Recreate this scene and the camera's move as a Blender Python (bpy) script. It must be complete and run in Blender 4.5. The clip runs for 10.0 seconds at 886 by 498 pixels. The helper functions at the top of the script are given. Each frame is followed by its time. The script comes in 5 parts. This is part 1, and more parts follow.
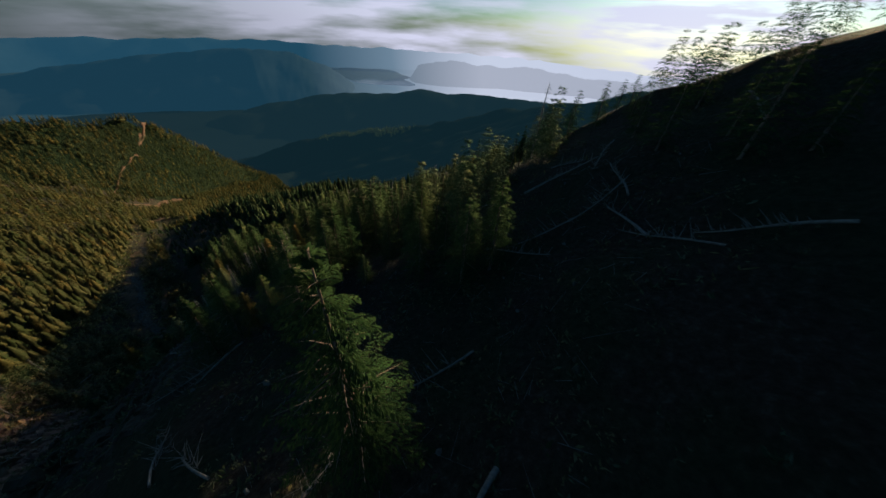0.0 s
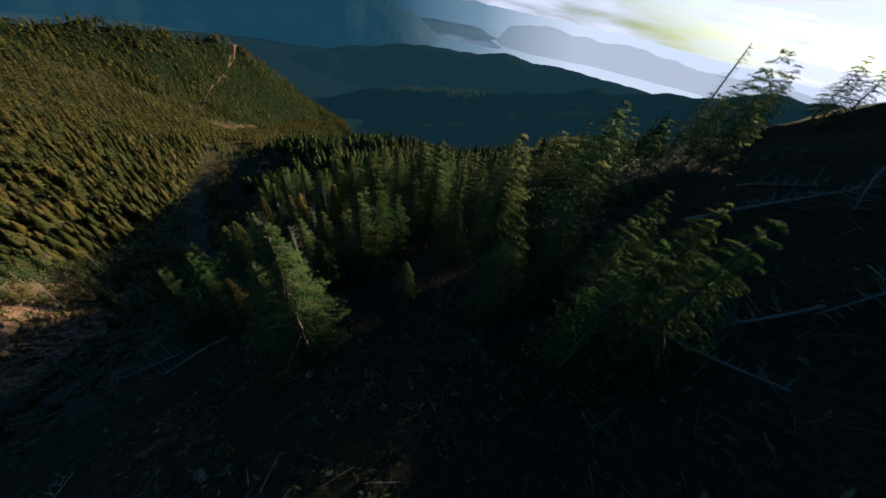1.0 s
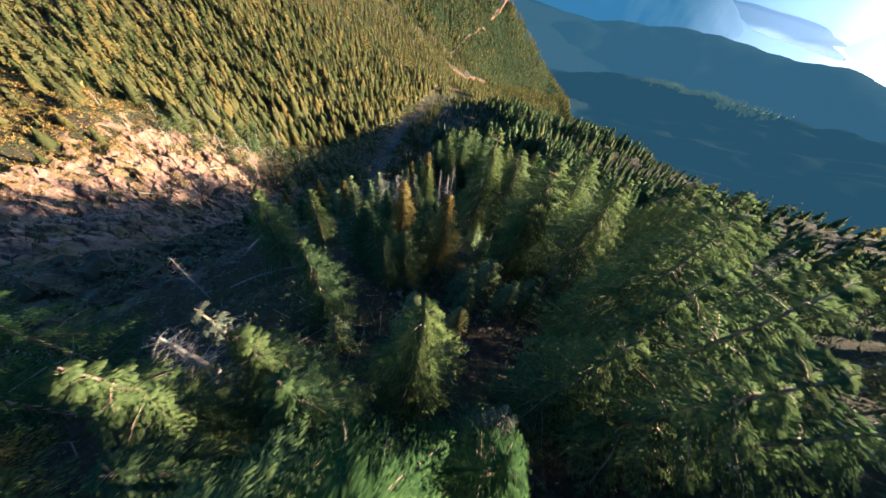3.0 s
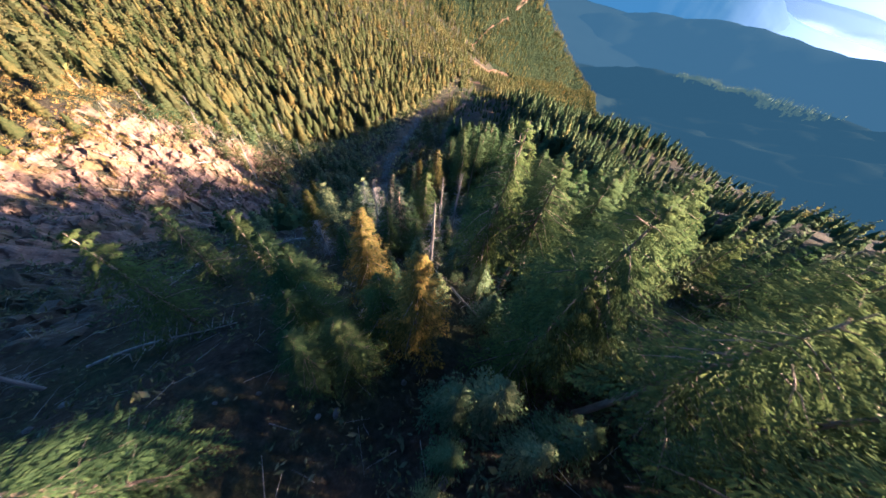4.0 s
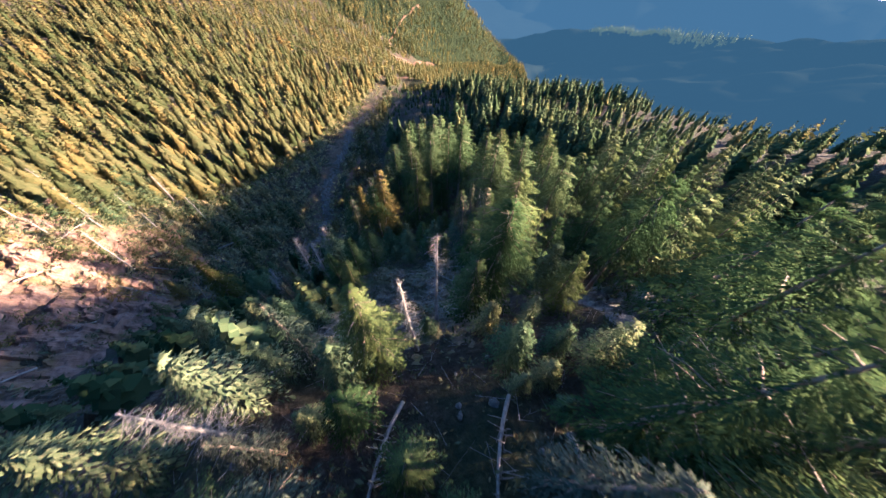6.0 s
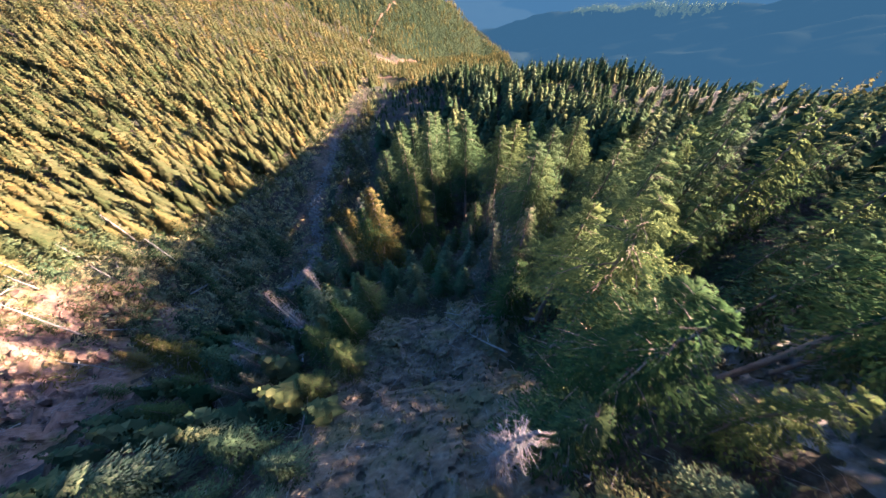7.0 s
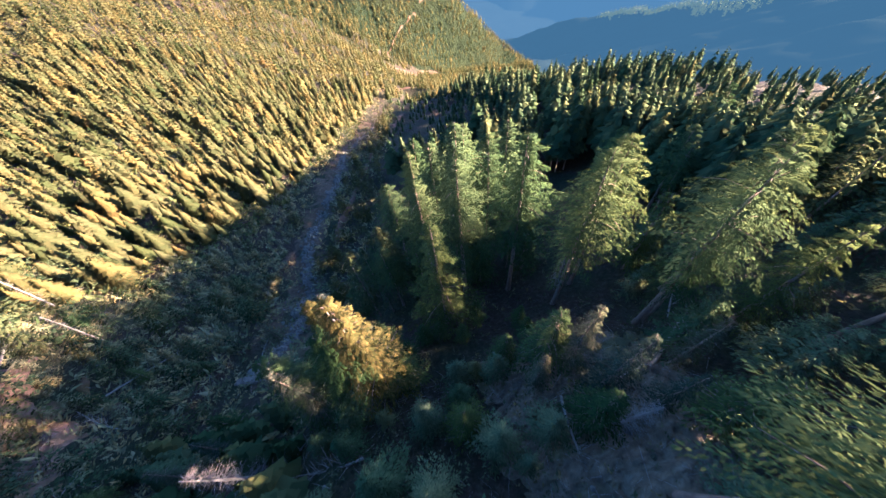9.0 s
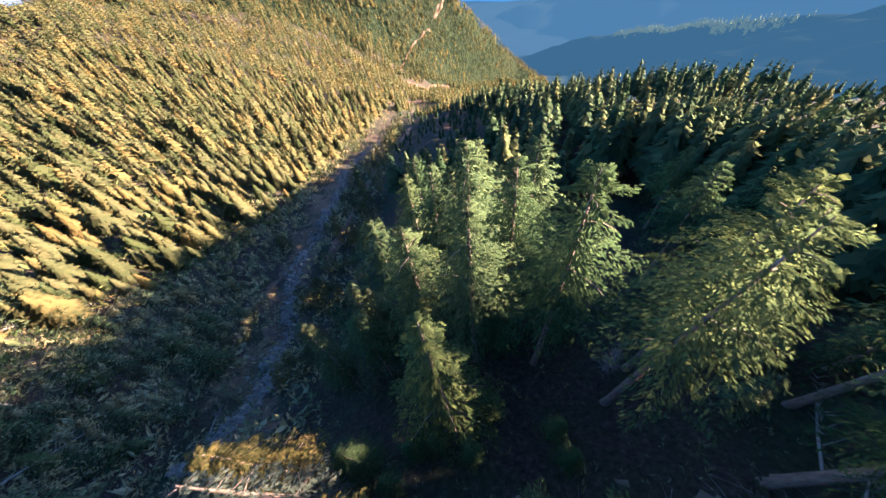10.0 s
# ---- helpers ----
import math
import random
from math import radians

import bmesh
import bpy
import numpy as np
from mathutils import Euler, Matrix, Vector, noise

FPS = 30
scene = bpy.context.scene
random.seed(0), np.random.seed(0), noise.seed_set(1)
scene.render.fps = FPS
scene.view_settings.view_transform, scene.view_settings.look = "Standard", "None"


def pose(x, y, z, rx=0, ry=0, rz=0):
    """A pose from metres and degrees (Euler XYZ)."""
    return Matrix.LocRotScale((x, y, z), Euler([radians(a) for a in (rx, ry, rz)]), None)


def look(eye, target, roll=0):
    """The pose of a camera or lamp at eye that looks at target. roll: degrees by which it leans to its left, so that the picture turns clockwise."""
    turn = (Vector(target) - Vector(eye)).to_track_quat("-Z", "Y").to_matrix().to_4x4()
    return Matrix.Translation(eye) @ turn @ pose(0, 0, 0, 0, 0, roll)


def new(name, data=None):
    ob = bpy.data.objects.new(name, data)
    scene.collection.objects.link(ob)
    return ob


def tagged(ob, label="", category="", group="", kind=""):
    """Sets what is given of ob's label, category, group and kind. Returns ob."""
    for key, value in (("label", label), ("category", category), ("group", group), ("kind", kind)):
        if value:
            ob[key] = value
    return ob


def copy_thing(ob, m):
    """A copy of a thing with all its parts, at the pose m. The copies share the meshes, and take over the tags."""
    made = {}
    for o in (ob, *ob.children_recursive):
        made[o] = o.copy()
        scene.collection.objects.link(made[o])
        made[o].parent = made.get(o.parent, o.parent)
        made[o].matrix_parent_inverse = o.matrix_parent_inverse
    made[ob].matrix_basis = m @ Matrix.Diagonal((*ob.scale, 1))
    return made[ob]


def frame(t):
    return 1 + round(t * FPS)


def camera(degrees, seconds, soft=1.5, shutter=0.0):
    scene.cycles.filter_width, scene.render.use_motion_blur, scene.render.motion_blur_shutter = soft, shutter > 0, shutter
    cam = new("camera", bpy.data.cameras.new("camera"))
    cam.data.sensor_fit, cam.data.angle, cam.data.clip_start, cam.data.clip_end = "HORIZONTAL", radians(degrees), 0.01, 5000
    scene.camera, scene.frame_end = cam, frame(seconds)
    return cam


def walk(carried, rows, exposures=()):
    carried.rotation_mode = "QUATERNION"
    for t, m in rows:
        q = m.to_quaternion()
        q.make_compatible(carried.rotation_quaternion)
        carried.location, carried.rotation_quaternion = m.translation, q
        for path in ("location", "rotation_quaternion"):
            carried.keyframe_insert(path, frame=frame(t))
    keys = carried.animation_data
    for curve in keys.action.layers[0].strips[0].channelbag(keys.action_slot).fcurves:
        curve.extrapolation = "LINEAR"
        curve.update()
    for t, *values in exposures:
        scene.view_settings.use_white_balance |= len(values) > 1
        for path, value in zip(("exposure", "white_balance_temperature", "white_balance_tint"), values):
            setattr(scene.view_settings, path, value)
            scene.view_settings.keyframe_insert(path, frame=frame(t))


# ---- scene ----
cam = camera(112.0, 10.0, soft=1.5, shutter=0.15)
PATH = [
    (0, (-20.34, -54.23, 27.41), (-14.166, -49.135, 21.413), 3.47),
    (0.5, (-16.41, -47.77, 24.32), (-10.892, -42.506, 17.852), 6.87),
    (1, (-12.56, -41.34, 21.26), (-7.773, -35.835, 14.430), 10.64),
    (1.5, (-9.04, -35.02, 18.24), (-5.209, -29.191, 11.073), 12.24),
    (2, (-5.94, -28.86, 15.33), (-3.397, -22.689, 7.887), 11.08),
    (2.5, (-3.35, -22.90, 12.53), (-2.104, -16.647, 4.823), 10.54),
    (3, (-1.36, -17.02, 9.78), (-1.192, -10.884, 1.893), 10.88),
    (4.5, (0.00, 0.00, 0.00), (-0.303, 5.923, -8.052), 9.60),
    (5, (-0.41, 5.88, -3.25), (-0.362, 11.866, -11.262), 7.30),
    (5.5, (-0.95, 11.70, -6.57), (-0.548, 17.684, -14.578), 4.24),
    (7, (-2.65, 29.98, -17.31), (-2.042, 35.859, -25.374), -4.47),
    (7.5, (-2.66, 36.44, -20.81), (-2.228, 42.382, -28.844), -6.40),
    (8, (-2.43, 42.69, -24.24), (-2.165, 48.689, -32.235), -7.75),
    (8.5, (-1.95, 48.74, -27.62), (-1.819, 54.837, -35.549), -8.65),
    (9, (-1.31, 54.84, -31.01), (-1.306, 61.068, -38.833), -9.09),
    (9.5, (-0.64, 61.02, -34.37), (-0.776, 67.421, -42.052), -8.95),
    (10, (0.00, 67.31, -37.65), (-0.208, 73.871, -45.197), -8.84),
]
EXPOSURES = [(0.0, 1.15, 4650, -12), (1.0, 1.45, 4450, -15), (1.6, 1.85, 4300, -17), (2.1, 2.75, 4200, -19), (2.6, 3.2, 4200, -13), (3.2, 3.65, 4350, 2), (4.5, 3.9, 4400, 11), (7.0, 4.3, 4450, 18), (8.8, 4.6, 4450, 18), (10.0, 4.4, 4450, 18)]
walk(cam, [(t, look(eye, target, roll)) for t, eye, target, roll in PATH], EXPOSURES)

# ---- light: low evening sun from the right, clear sky with some high cloud ----
SUN_EL, SUN_AZ = radians(11.2), radians(86.0)  # azimuth from +y towards +x
world = bpy.data.worlds.new("sky")
scene.world = world
world.use_nodes = True
wn, wl = world.node_tree.nodes, world.node_tree.links
wn.clear()
w_out = wn.new("ShaderNodeOutputWorld")
w_bg = wn.new("ShaderNodeBackground")
w_sky = wn.new("ShaderNodeTexSky")
w_sky.sky_type = "NISHITA"
w_sky.sun_disc = False
w_sky.sun_elevation, w_sky.sun_rotation = SUN_EL, SUN_AZ
w_sky.altitude, w_sky.air_density, w_sky.dust_density, w_sky.ozone_density = 600, 1.0, 1.4, 2.4
w_bg.inputs["Strength"].default_value = 0.022
# thin streaky cloud, stretched along the horizon
w_co = wn.new("ShaderNodeTexCoord")
w_map = wn.new("ShaderNodeMapping")
w_map.inputs["Scale"].default_value = (2.2, 2.2, 16.0)
w_noise = wn.new("ShaderNodeTexNoise")
w_noise.inputs["Scale"].default_value, w_noise.inputs["Detail"].default_value = 1.6, 7
w_ramp = wn.new("ShaderNodeValToRGB")
w_ramp.color_ramp.elements[0].position, w_ramp.color_ramp.elements[1].position = 0.34, 0.62
w_mix = wn.new("ShaderNodeMixRGB")
w_mix.inputs["Color2"].default_value = (19.0, 13.6, 14.2, 1)
w_fac = wn.new("ShaderNodeMath")
w_fac.operation = "MULTIPLY"
w_sep = wn.new("ShaderNodeSeparateXYZ")
w_low = wn.new("ShaderNodeMapRange")
w_low.inputs["From Min"].default_value, w_low.inputs["From Max"].default_value = 0.20, 0.05
w_low.inputs["To Min"].default_value, w_low.inputs["To Max"].default_value = 0.05, 0.95
wl.new(w_co.outputs["Generated"], w_sep.inputs["Vector"])
wl.new(w_sep.outputs["Z"], w_low.inputs["Value"])
w_sun = wn.new("ShaderNodeVectorMath")
w_sun.operation = "DOT_PRODUCT"
w_sun.inputs[1].default_value = (math.sin(SUN_AZ), math.cos(SUN_AZ), 0)
w_side = wn.new("ShaderNodeMapRange")
w_side.inputs["From Min"].default_value, w_side.inputs["From Max"].default_value = 0.05, 0.75
w_side.inputs["To Min"].default_value, w_side.inputs["To Max"].default_value = 0.12, 1.0
w_both = wn.new("ShaderNodeMath")
w_both.operation = "MULTIPLY"
wl.new(w_co.outputs["Generated"], w_sun.inputs[0])
wl.new(w_sun.outputs["Value"], w_side.inputs["Value"])
wl.new(w_low.outputs["Result"], w_both.inputs[0])
wl.new(w_side.outputs["Result"], w_both.inputs[1])
wl.new(w_both.outputs[0], w_fac.inputs[1])
wl.new(w_co.outputs["Generated"], w_map.inputs["Vector"])
wl.new(w_map.outputs["Vector"], w_noise.inputs["Vector"])
wl.new(w_noise.outputs["Fac"], w_ramp.inputs["Fac"])
wl.new(w_ramp.outputs["Color"], w_fac.inputs[0])
wl.new(w_fac.outputs[0], w_mix.inputs["Fac"])
w_cool = wn.new("ShaderNodeMixRGB")
w_cool.blend_type = "MULTIPLY"
w_cool.inputs["Fac"].default_value, w_cool.inputs["Color2"].default_value = 1.0, (0.86, 1.0, 1.03, 1)
wl.new(w_sky.outputs["Color"], w_cool.inputs["Color1"])
wl.new(w_cool.outputs["Color"], w_mix.inputs["Color1"])
wl.new(w_mix.outputs["Color"], w_bg.inputs["Color"])
wl.new(w_bg.outputs["Background"], w_out.inputs["Surface"])

sun_dir = Vector((math.sin(SUN_AZ) * math.cos(SUN_EL), math.cos(SUN_AZ) * math.cos(SUN_EL), math.sin(SUN_EL)))
sun_data = bpy.data.lights.new("sun", "SUN")
sun_data.energy, sun_data.angle, sun_data.color = 5.0, radians(0.6), (1.0, 0.565, 0.26)
sun = new("sun", sun_data)
sun.matrix_world = look(sun_dir * 500, (0, 0, 0))


# ---- materials ----
def material(name, rough=0.8, spec=0.2):
    m = bpy.data.materials.new(name)
    m.use_nodes = True
    b = m.node_tree.nodes["Principled BSDF"]
    b.inputs["Roughness"].default_value = rough
    b.inputs["Specular IOR Level"].default_value = spec
    return m, m.node_tree.nodes, m.node_tree.links, b


def noise_node(nodes, links, scale, detail=5, rough=0.6, stretch=None):
    co = nodes.new("ShaderNodeNewGeometry")
    n = nodes.new("ShaderNodeTexNoise")
    n.inputs["Scale"].default_value, n.inputs["Detail"].default_value, n.inputs["Roughness"].default_value = scale, detail, rough
    if stretch:
        mp = nodes.new("ShaderNodeMapping")
        mp.inputs["Scale"].default_value = stretch
        links.new(co.outputs["Position"], mp.inputs["Vector"])
        links.new(mp.outputs["Vector"], n.inputs["Vector"])
    else:
        links.new(co.outputs["Position"], n.inputs["Vector"])
    return n


def ramp_node(nodes, links, source, stops):
    r = nodes.new("ShaderNodeValToRGB")
    while len(r.color_ramp.elements) < len(stops):
        r.color_ramp.elements.new(0.5)
    for e, (p, c) in zip(r.color_ramp.elements, stops):
        e.position, e.color = p, (*c, 1)
    links.new(source, r.inputs["Fac"])
    return r


def mix_node(nodes, links, fac, a, b, mode="MIX"):
    m = nodes.new("ShaderNodeMixRGB")
    m.blend_type = mode
    for socket, v in ((m.inputs["Fac"], fac), (m.inputs["Color1"], a), (m.inputs["Color2"], b)):
        if isinstance(v, bpy.types.NodeSocket):
            links.new(v, socket)
        else:
            socket.default_value = v if isinstance(v, float) else (*v, 1)
    return m


def bump_node(nodes, links, height, strength, distance, b):
    bp = nodes.new("ShaderNodeBump")
    bp.inputs["Strength"].default_value, bp.inputs["Distance"].default_value = strength, distance
    links.new(height, bp.inputs["Height"])
    links.new(bp.outputs["Normal"], b.inputs["Normal"])


def foliage_material(name, dark, mid, light, tone=True, share=0.2):
    """Needles: each spray differs a little, each tree differs as a whole."""
    m, n, l, b = material(name, 0.9, 0.0)
    geo = n.new("ShaderNodeNewGeometry")
    r = ramp_node(n, l, geo.outputs["Random Per Island"], [(0.0, dark), (0.55, mid), (1.0, light)])
    src = n.new("ShaderNodeAttribute") if tone else n.new("ShaderNodeObjectInfo")
    if tone:
        src.attribute_name = "tone"
    value = src.outputs["Fac"] if tone else src.outputs["Random"]
    t = ramp_node(n, l, value, [(0.0, (0.55, 0.68, 0.56)), (0.5, (1, 1, 1)), (0.85, (1.3, 1.15, 0.9)), (1.0, (1.5, 1.15, 0.85) if tone else (1.35, 1.2, 0.9))])
    mx = mix_node(n, l, 1.0, r.outputs["Color"], t.outputs["Color"], "MULTIPLY")
    l.new(mx.outputs["Color"], b.inputs["Base Color"])
    tr = n.new("ShaderNodeBsdfTranslucent")
    l.new(mx.outputs["Color"], tr.inputs["Color"])
    ms = n.new("ShaderNodeMixShader")
    ms.inputs["Fac"].default_value = share
    l.new(b.outputs["BSDF"], ms.inputs[1])
    l.new(tr.outputs["BSDF"], ms.inputs[2])
    l.new(ms.outputs["Shader"], n["Material Output"].inputs["Surface"])
    return m


FOLIAGE = foliage_material("needles", (0.028, 0.046, 0.021), (0.043, 0.066, 0.027), (0.074, 0.101, 0.036), tone=False, share=0.12)
# far needles warmed for the sunny side; the bench copy darkened for shade
FOLIAGE_FAR = foliage_material("needles_far", (0.062, 0.071, 0.030), (0.078, 0.082, 0.034), (0.096, 0.090, 0.039), share=0.42)
SHADE_NEEDLES = foliage_material("shaded_bench_needles", (0.028, 0.046, 0.024), (0.046, 0.066, 0.033), (0.074, 0.090, 0.044), share=0.1)
THICKET_NEEDLES = foliage_material("soft_young_needles", (0.054, 0.079, 0.043), (0.084, 0.112, 0.060), (0.125, 0.146, 0.082), share=0.1)
GREY_NEEDLES = foliage_material("lichen_needles", (0.036, 0.046, 0.035), (0.054, 0.066, 0.050), (0.088, 0.100, 0.078), tone=False)
# the gold of sunlit treetops is put into this needle colour
SUN_GOLD_NEEDLES = foliage_material("sun_gold_needles", (0.055, 0.058, 0.018), (0.10, 0.088, 0.026), (0.17, 0.125, 0.038), tone=False, share=0.2)


def bark_material(name, low, high, scale):
    m, n, l, b = material(name, 0.85, 0.2)
    nz = noise_node(n, l, scale, 6, 0.7, (1, 1, 0.18))
    r = ramp_node(n, l, nz.outputs["Fac"], [(0.3, low), (0.72, high)])
    l.new(r.outputs["Color"], b.inputs["Base Color"])
    bump_node(n, l, nz.outputs["Fac"], 0.7, 0.05, b)
    return m


BARK = bark_material("bark", (0.075, 0.055, 0.042), (0.24, 0.185, 0.145), 6)
DEADWOOD = bark_material("bleached_wood", (0.10, 0.095, 0.087), (0.27, 0.25, 0.23), 4)
LOGWOOD = bark_material("weathered_log", (0.09, 0.08, 0.068), (0.28, 0.255, 0.225), 4)


def ground_material():
    m, n, l, b = material("forest_floor", 0.95, 0.1)
    big = noise_node(n, l, 0.09, 6, 0.65)
    fine = noise_node(n, l, 1.7, 8, 0.72)
    litter = ramp_node(n, l, fine.outputs["Fac"], [(0.3, (0.016, 0.012, 0.009)), (0.55, (0.044, 0.036, 0.027)), (0.75, (0.105, 0.09, 0.07))])
    green = ramp_node(n, l, fine.outputs["Fac"], [(0.32, (0.014, 0.019, 0.010)), (0.6, (0.036, 0.043, 0.022)), (0.8, (0.080, 0.084, 0.044))])
    f = ramp_node(n, l, big.outputs["Fac"], [(0.42, (0, 0, 0)), (0.6, (1, 1, 1))])
    a = mix_node(n, l, f.outputs["Color"], litter.outputs["Color"], green.outputs["Color"])
    geo = n.new("ShaderNodeNewGeometry")
    sep = n.new("ShaderNodeSeparateXYZ")
    l.new(geo.outputs["Normal"], sep.inputs["Vector"])
    steep = ramp_node(n, l, sep.outputs["Z"], [(0.52, (1, 1, 1)), (0.72, (0, 0, 0))])
    rock = ramp_node(n, l, fine.outputs["Fac"], [(0.3, (0.022, 0.019, 0.016)), (0.55, (0.060, 0.052, 0.045)), (0.75, (0.14, 0.122, 0.105))])
    c = mix_node(n, l, steep.outputs["Color"], a.outputs["Color"], rock.outputs["Color"])
    l.new(c.outputs["Color"], b.inputs["Base Color"])
    bump_node(n, l, fine.outputs["Fac"], 1.0, 0.6, b)
    return m


GROUND = ground_material()
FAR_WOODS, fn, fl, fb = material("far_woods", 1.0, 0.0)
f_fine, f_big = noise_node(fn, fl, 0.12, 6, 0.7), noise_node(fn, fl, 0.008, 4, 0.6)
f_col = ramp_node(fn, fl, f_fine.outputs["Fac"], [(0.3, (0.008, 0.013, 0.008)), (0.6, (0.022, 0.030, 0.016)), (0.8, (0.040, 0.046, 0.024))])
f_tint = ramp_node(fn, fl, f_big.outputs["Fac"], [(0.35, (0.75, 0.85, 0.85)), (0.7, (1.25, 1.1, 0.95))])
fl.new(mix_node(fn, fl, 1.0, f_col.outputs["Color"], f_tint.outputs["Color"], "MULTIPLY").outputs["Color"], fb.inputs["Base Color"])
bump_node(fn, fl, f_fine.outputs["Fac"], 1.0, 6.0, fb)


def rock_material(name, c0, c1, c2, scale, moss_tone=(0.060, 0.060, 0.026)):
    m, n, l, b = material(name, 0.85, 0.25)
    v = noise_node(n, l, scale, 9, 0.68, (1, 1, 1.8))
    w = noise_node(n, l, scale * 0.22, 5, 0.6)
    r = ramp_node(n, l, v.outputs["Fac"], [(0.3, c0), (0.52, c1), (0.74, c2)])
    moss = ramp_node(n, l, w.outputs["Fac"], [(0.50, (0, 0, 0)), (0.60, (0.85, 0.85, 0.85))])
    mx = mix_node(n, l, moss.outputs["Color"], r.outputs["Color"], moss_tone)
    l.new(mx.outputs["Color"], b.inputs["Base Color"])
    bump_node(n, l, v.outputs["Fac"], 0.9, 0.3, b)
    return m


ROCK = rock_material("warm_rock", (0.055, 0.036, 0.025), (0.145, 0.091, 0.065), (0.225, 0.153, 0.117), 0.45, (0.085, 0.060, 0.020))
STONE = rock_material("grey_stone", (0.05, 0.047, 0.042), (0.13, 0.122, 0.11), (0.24, 0.225, 0.205), 1.2, (0.034, 0.036, 0.016))
EARTH = rock_material("warm_earth", (0.055, 0.030, 0.018), (0.10, 0.056, 0.033), (0.15, 0.09, 0.056), 0.5, (0.045, 0.042, 0.018))
# grey-brown of the lower bank, darkened to stand for the gully's shade
SHADED_ROCK = rock_material("shaded_grey_rock", (0.015, 0.012, 0.007), (0.042, 0.034, 0.022), (0.088, 0.073, 0.050), 0.8, (0.028, 0.030, 0.011))
KNOLLROCK = rock_material("lichen_grey_rock", (0.046, 0.036, 0.024), (0.108, 0.088, 0.058), (0.20, 0.17, 0.122), 0.9, (0.082, 0.080, 0.034))
CREEKSTONE = rock_material("washed_grey_stone", (0.075, 0.064, 0.052), (0.135, 0.117, 0.096), (0.22, 0.192, 0.16), 0.9, (0.10, 0.10, 0.08))
GRAVEL = rock_material("creek_gravel", (0.036, 0.023, 0.012), (0.072, 0.048, 0.027), (0.125, 0.088, 0.053), 0.9, (0.034, 0.034, 0.013))


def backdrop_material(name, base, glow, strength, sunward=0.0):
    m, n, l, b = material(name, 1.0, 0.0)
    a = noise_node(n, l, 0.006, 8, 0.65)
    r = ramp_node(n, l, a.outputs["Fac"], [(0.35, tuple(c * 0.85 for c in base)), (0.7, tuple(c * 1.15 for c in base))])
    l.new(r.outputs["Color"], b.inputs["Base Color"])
    # emission stands in for haze, so distant land pales and turns blue
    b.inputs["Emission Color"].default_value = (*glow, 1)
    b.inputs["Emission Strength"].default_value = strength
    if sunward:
        # the emitted haze colour brightens towards the sun's bearing
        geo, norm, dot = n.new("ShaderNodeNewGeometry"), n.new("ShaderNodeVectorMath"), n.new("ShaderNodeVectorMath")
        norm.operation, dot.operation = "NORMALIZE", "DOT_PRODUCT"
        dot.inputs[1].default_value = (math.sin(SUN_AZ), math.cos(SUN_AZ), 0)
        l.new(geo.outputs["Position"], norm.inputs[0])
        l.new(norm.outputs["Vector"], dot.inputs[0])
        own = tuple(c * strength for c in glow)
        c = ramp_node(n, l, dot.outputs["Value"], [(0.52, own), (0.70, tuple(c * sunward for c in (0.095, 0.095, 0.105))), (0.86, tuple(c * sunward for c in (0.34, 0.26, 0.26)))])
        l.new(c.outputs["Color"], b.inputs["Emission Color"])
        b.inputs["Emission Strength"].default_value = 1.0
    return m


# ---- the lie of the land ----
def along(v, table):
    k = np.array(table, float)
    return np.interp(v, k[:, 0], k[:, 1])


def ease(a, b, v):
    s = np.clip((v - a) / (b - a), 0, 1)
    return s * s * (3 - 2 * s)


CREEK_X = [(-200, -60), (-40, -50), (0, -50), (30, -54), (60, -46), (84, -38), (110, -41), (150, -43), (190, -41), (330, -17), (500, 4), (560, 38), (630, 88), (700, 180), (800, 350), (1200, 800)]
CREEK_Z = [(-200, 70), (-40, 0), (0, -32), (30, -55), (60, -78), (100, -96), (150, -105), (190, -114), (330, -146), (500, -203), (560, -228), (630, -256), (700, -288), (800, -340), (1200, -425)]
SPINE_Z = [(-400, 130), (-200, 66), (-90, 30), (-60, 13), (-48, 6.5), (-32, 0.5), (-21, -5), (0, -16.5), (15, -26), (25, -33), (37, -48), (44, -51.5), (55, -61), (75, -76), (100, -87), (170, -106), (250, -128), (330, -157), (430, -198), (500, -226), (800, -320), (1200, -405)]
TILT = [(-400, 0.3), (-45, 0.34), (-30, 0.22), (-18, 0.06), (10, 0.0), (40, 0.1), (60, 0.26), (170, 0.24), (260, 0.05), (1200, 0.0)]
TILT_TO = [(-400, 50), (-30, 46), (0, 80), (60, 75), (170, 65), (1200, 60)]
CREST_X = [(-400, -330), (330, -330), (480, -260), (550, -180), (600, -65), (650, 30), (720, 150), (1200, 680)]
CREST_Z = [(-400, -20), (100, -40), (330, -52), (550, -82), (600, -96), (650, -118), (700, -190), (760, -310), (850, -400), (1200, -440)]
SHOULDER_X = [(-400, 300), (-60, 190), (60, 150), (130, 125), (170, 105), (260, 78), (340, 66), (430, 45), (600, 120), (800, 400), (1200, 820)]
FLOOR_Z = -425.0
# the wooded ridge beyond the side valley, crest by crest
RIDGE = [(330, -160, 20), (474, 30, -32), (588, 293, -112), (630, 568, -205), (540, 900, -292), (470, 1000, -318), (400, 1150, -395)]

_rng = np.random.default_rng(7)
_WAVES = [(_rng.uniform(0, 6.28), _rng.uniform(0, 6.28), _rng.uniform(0, 6.28)) for _ in range(40)]


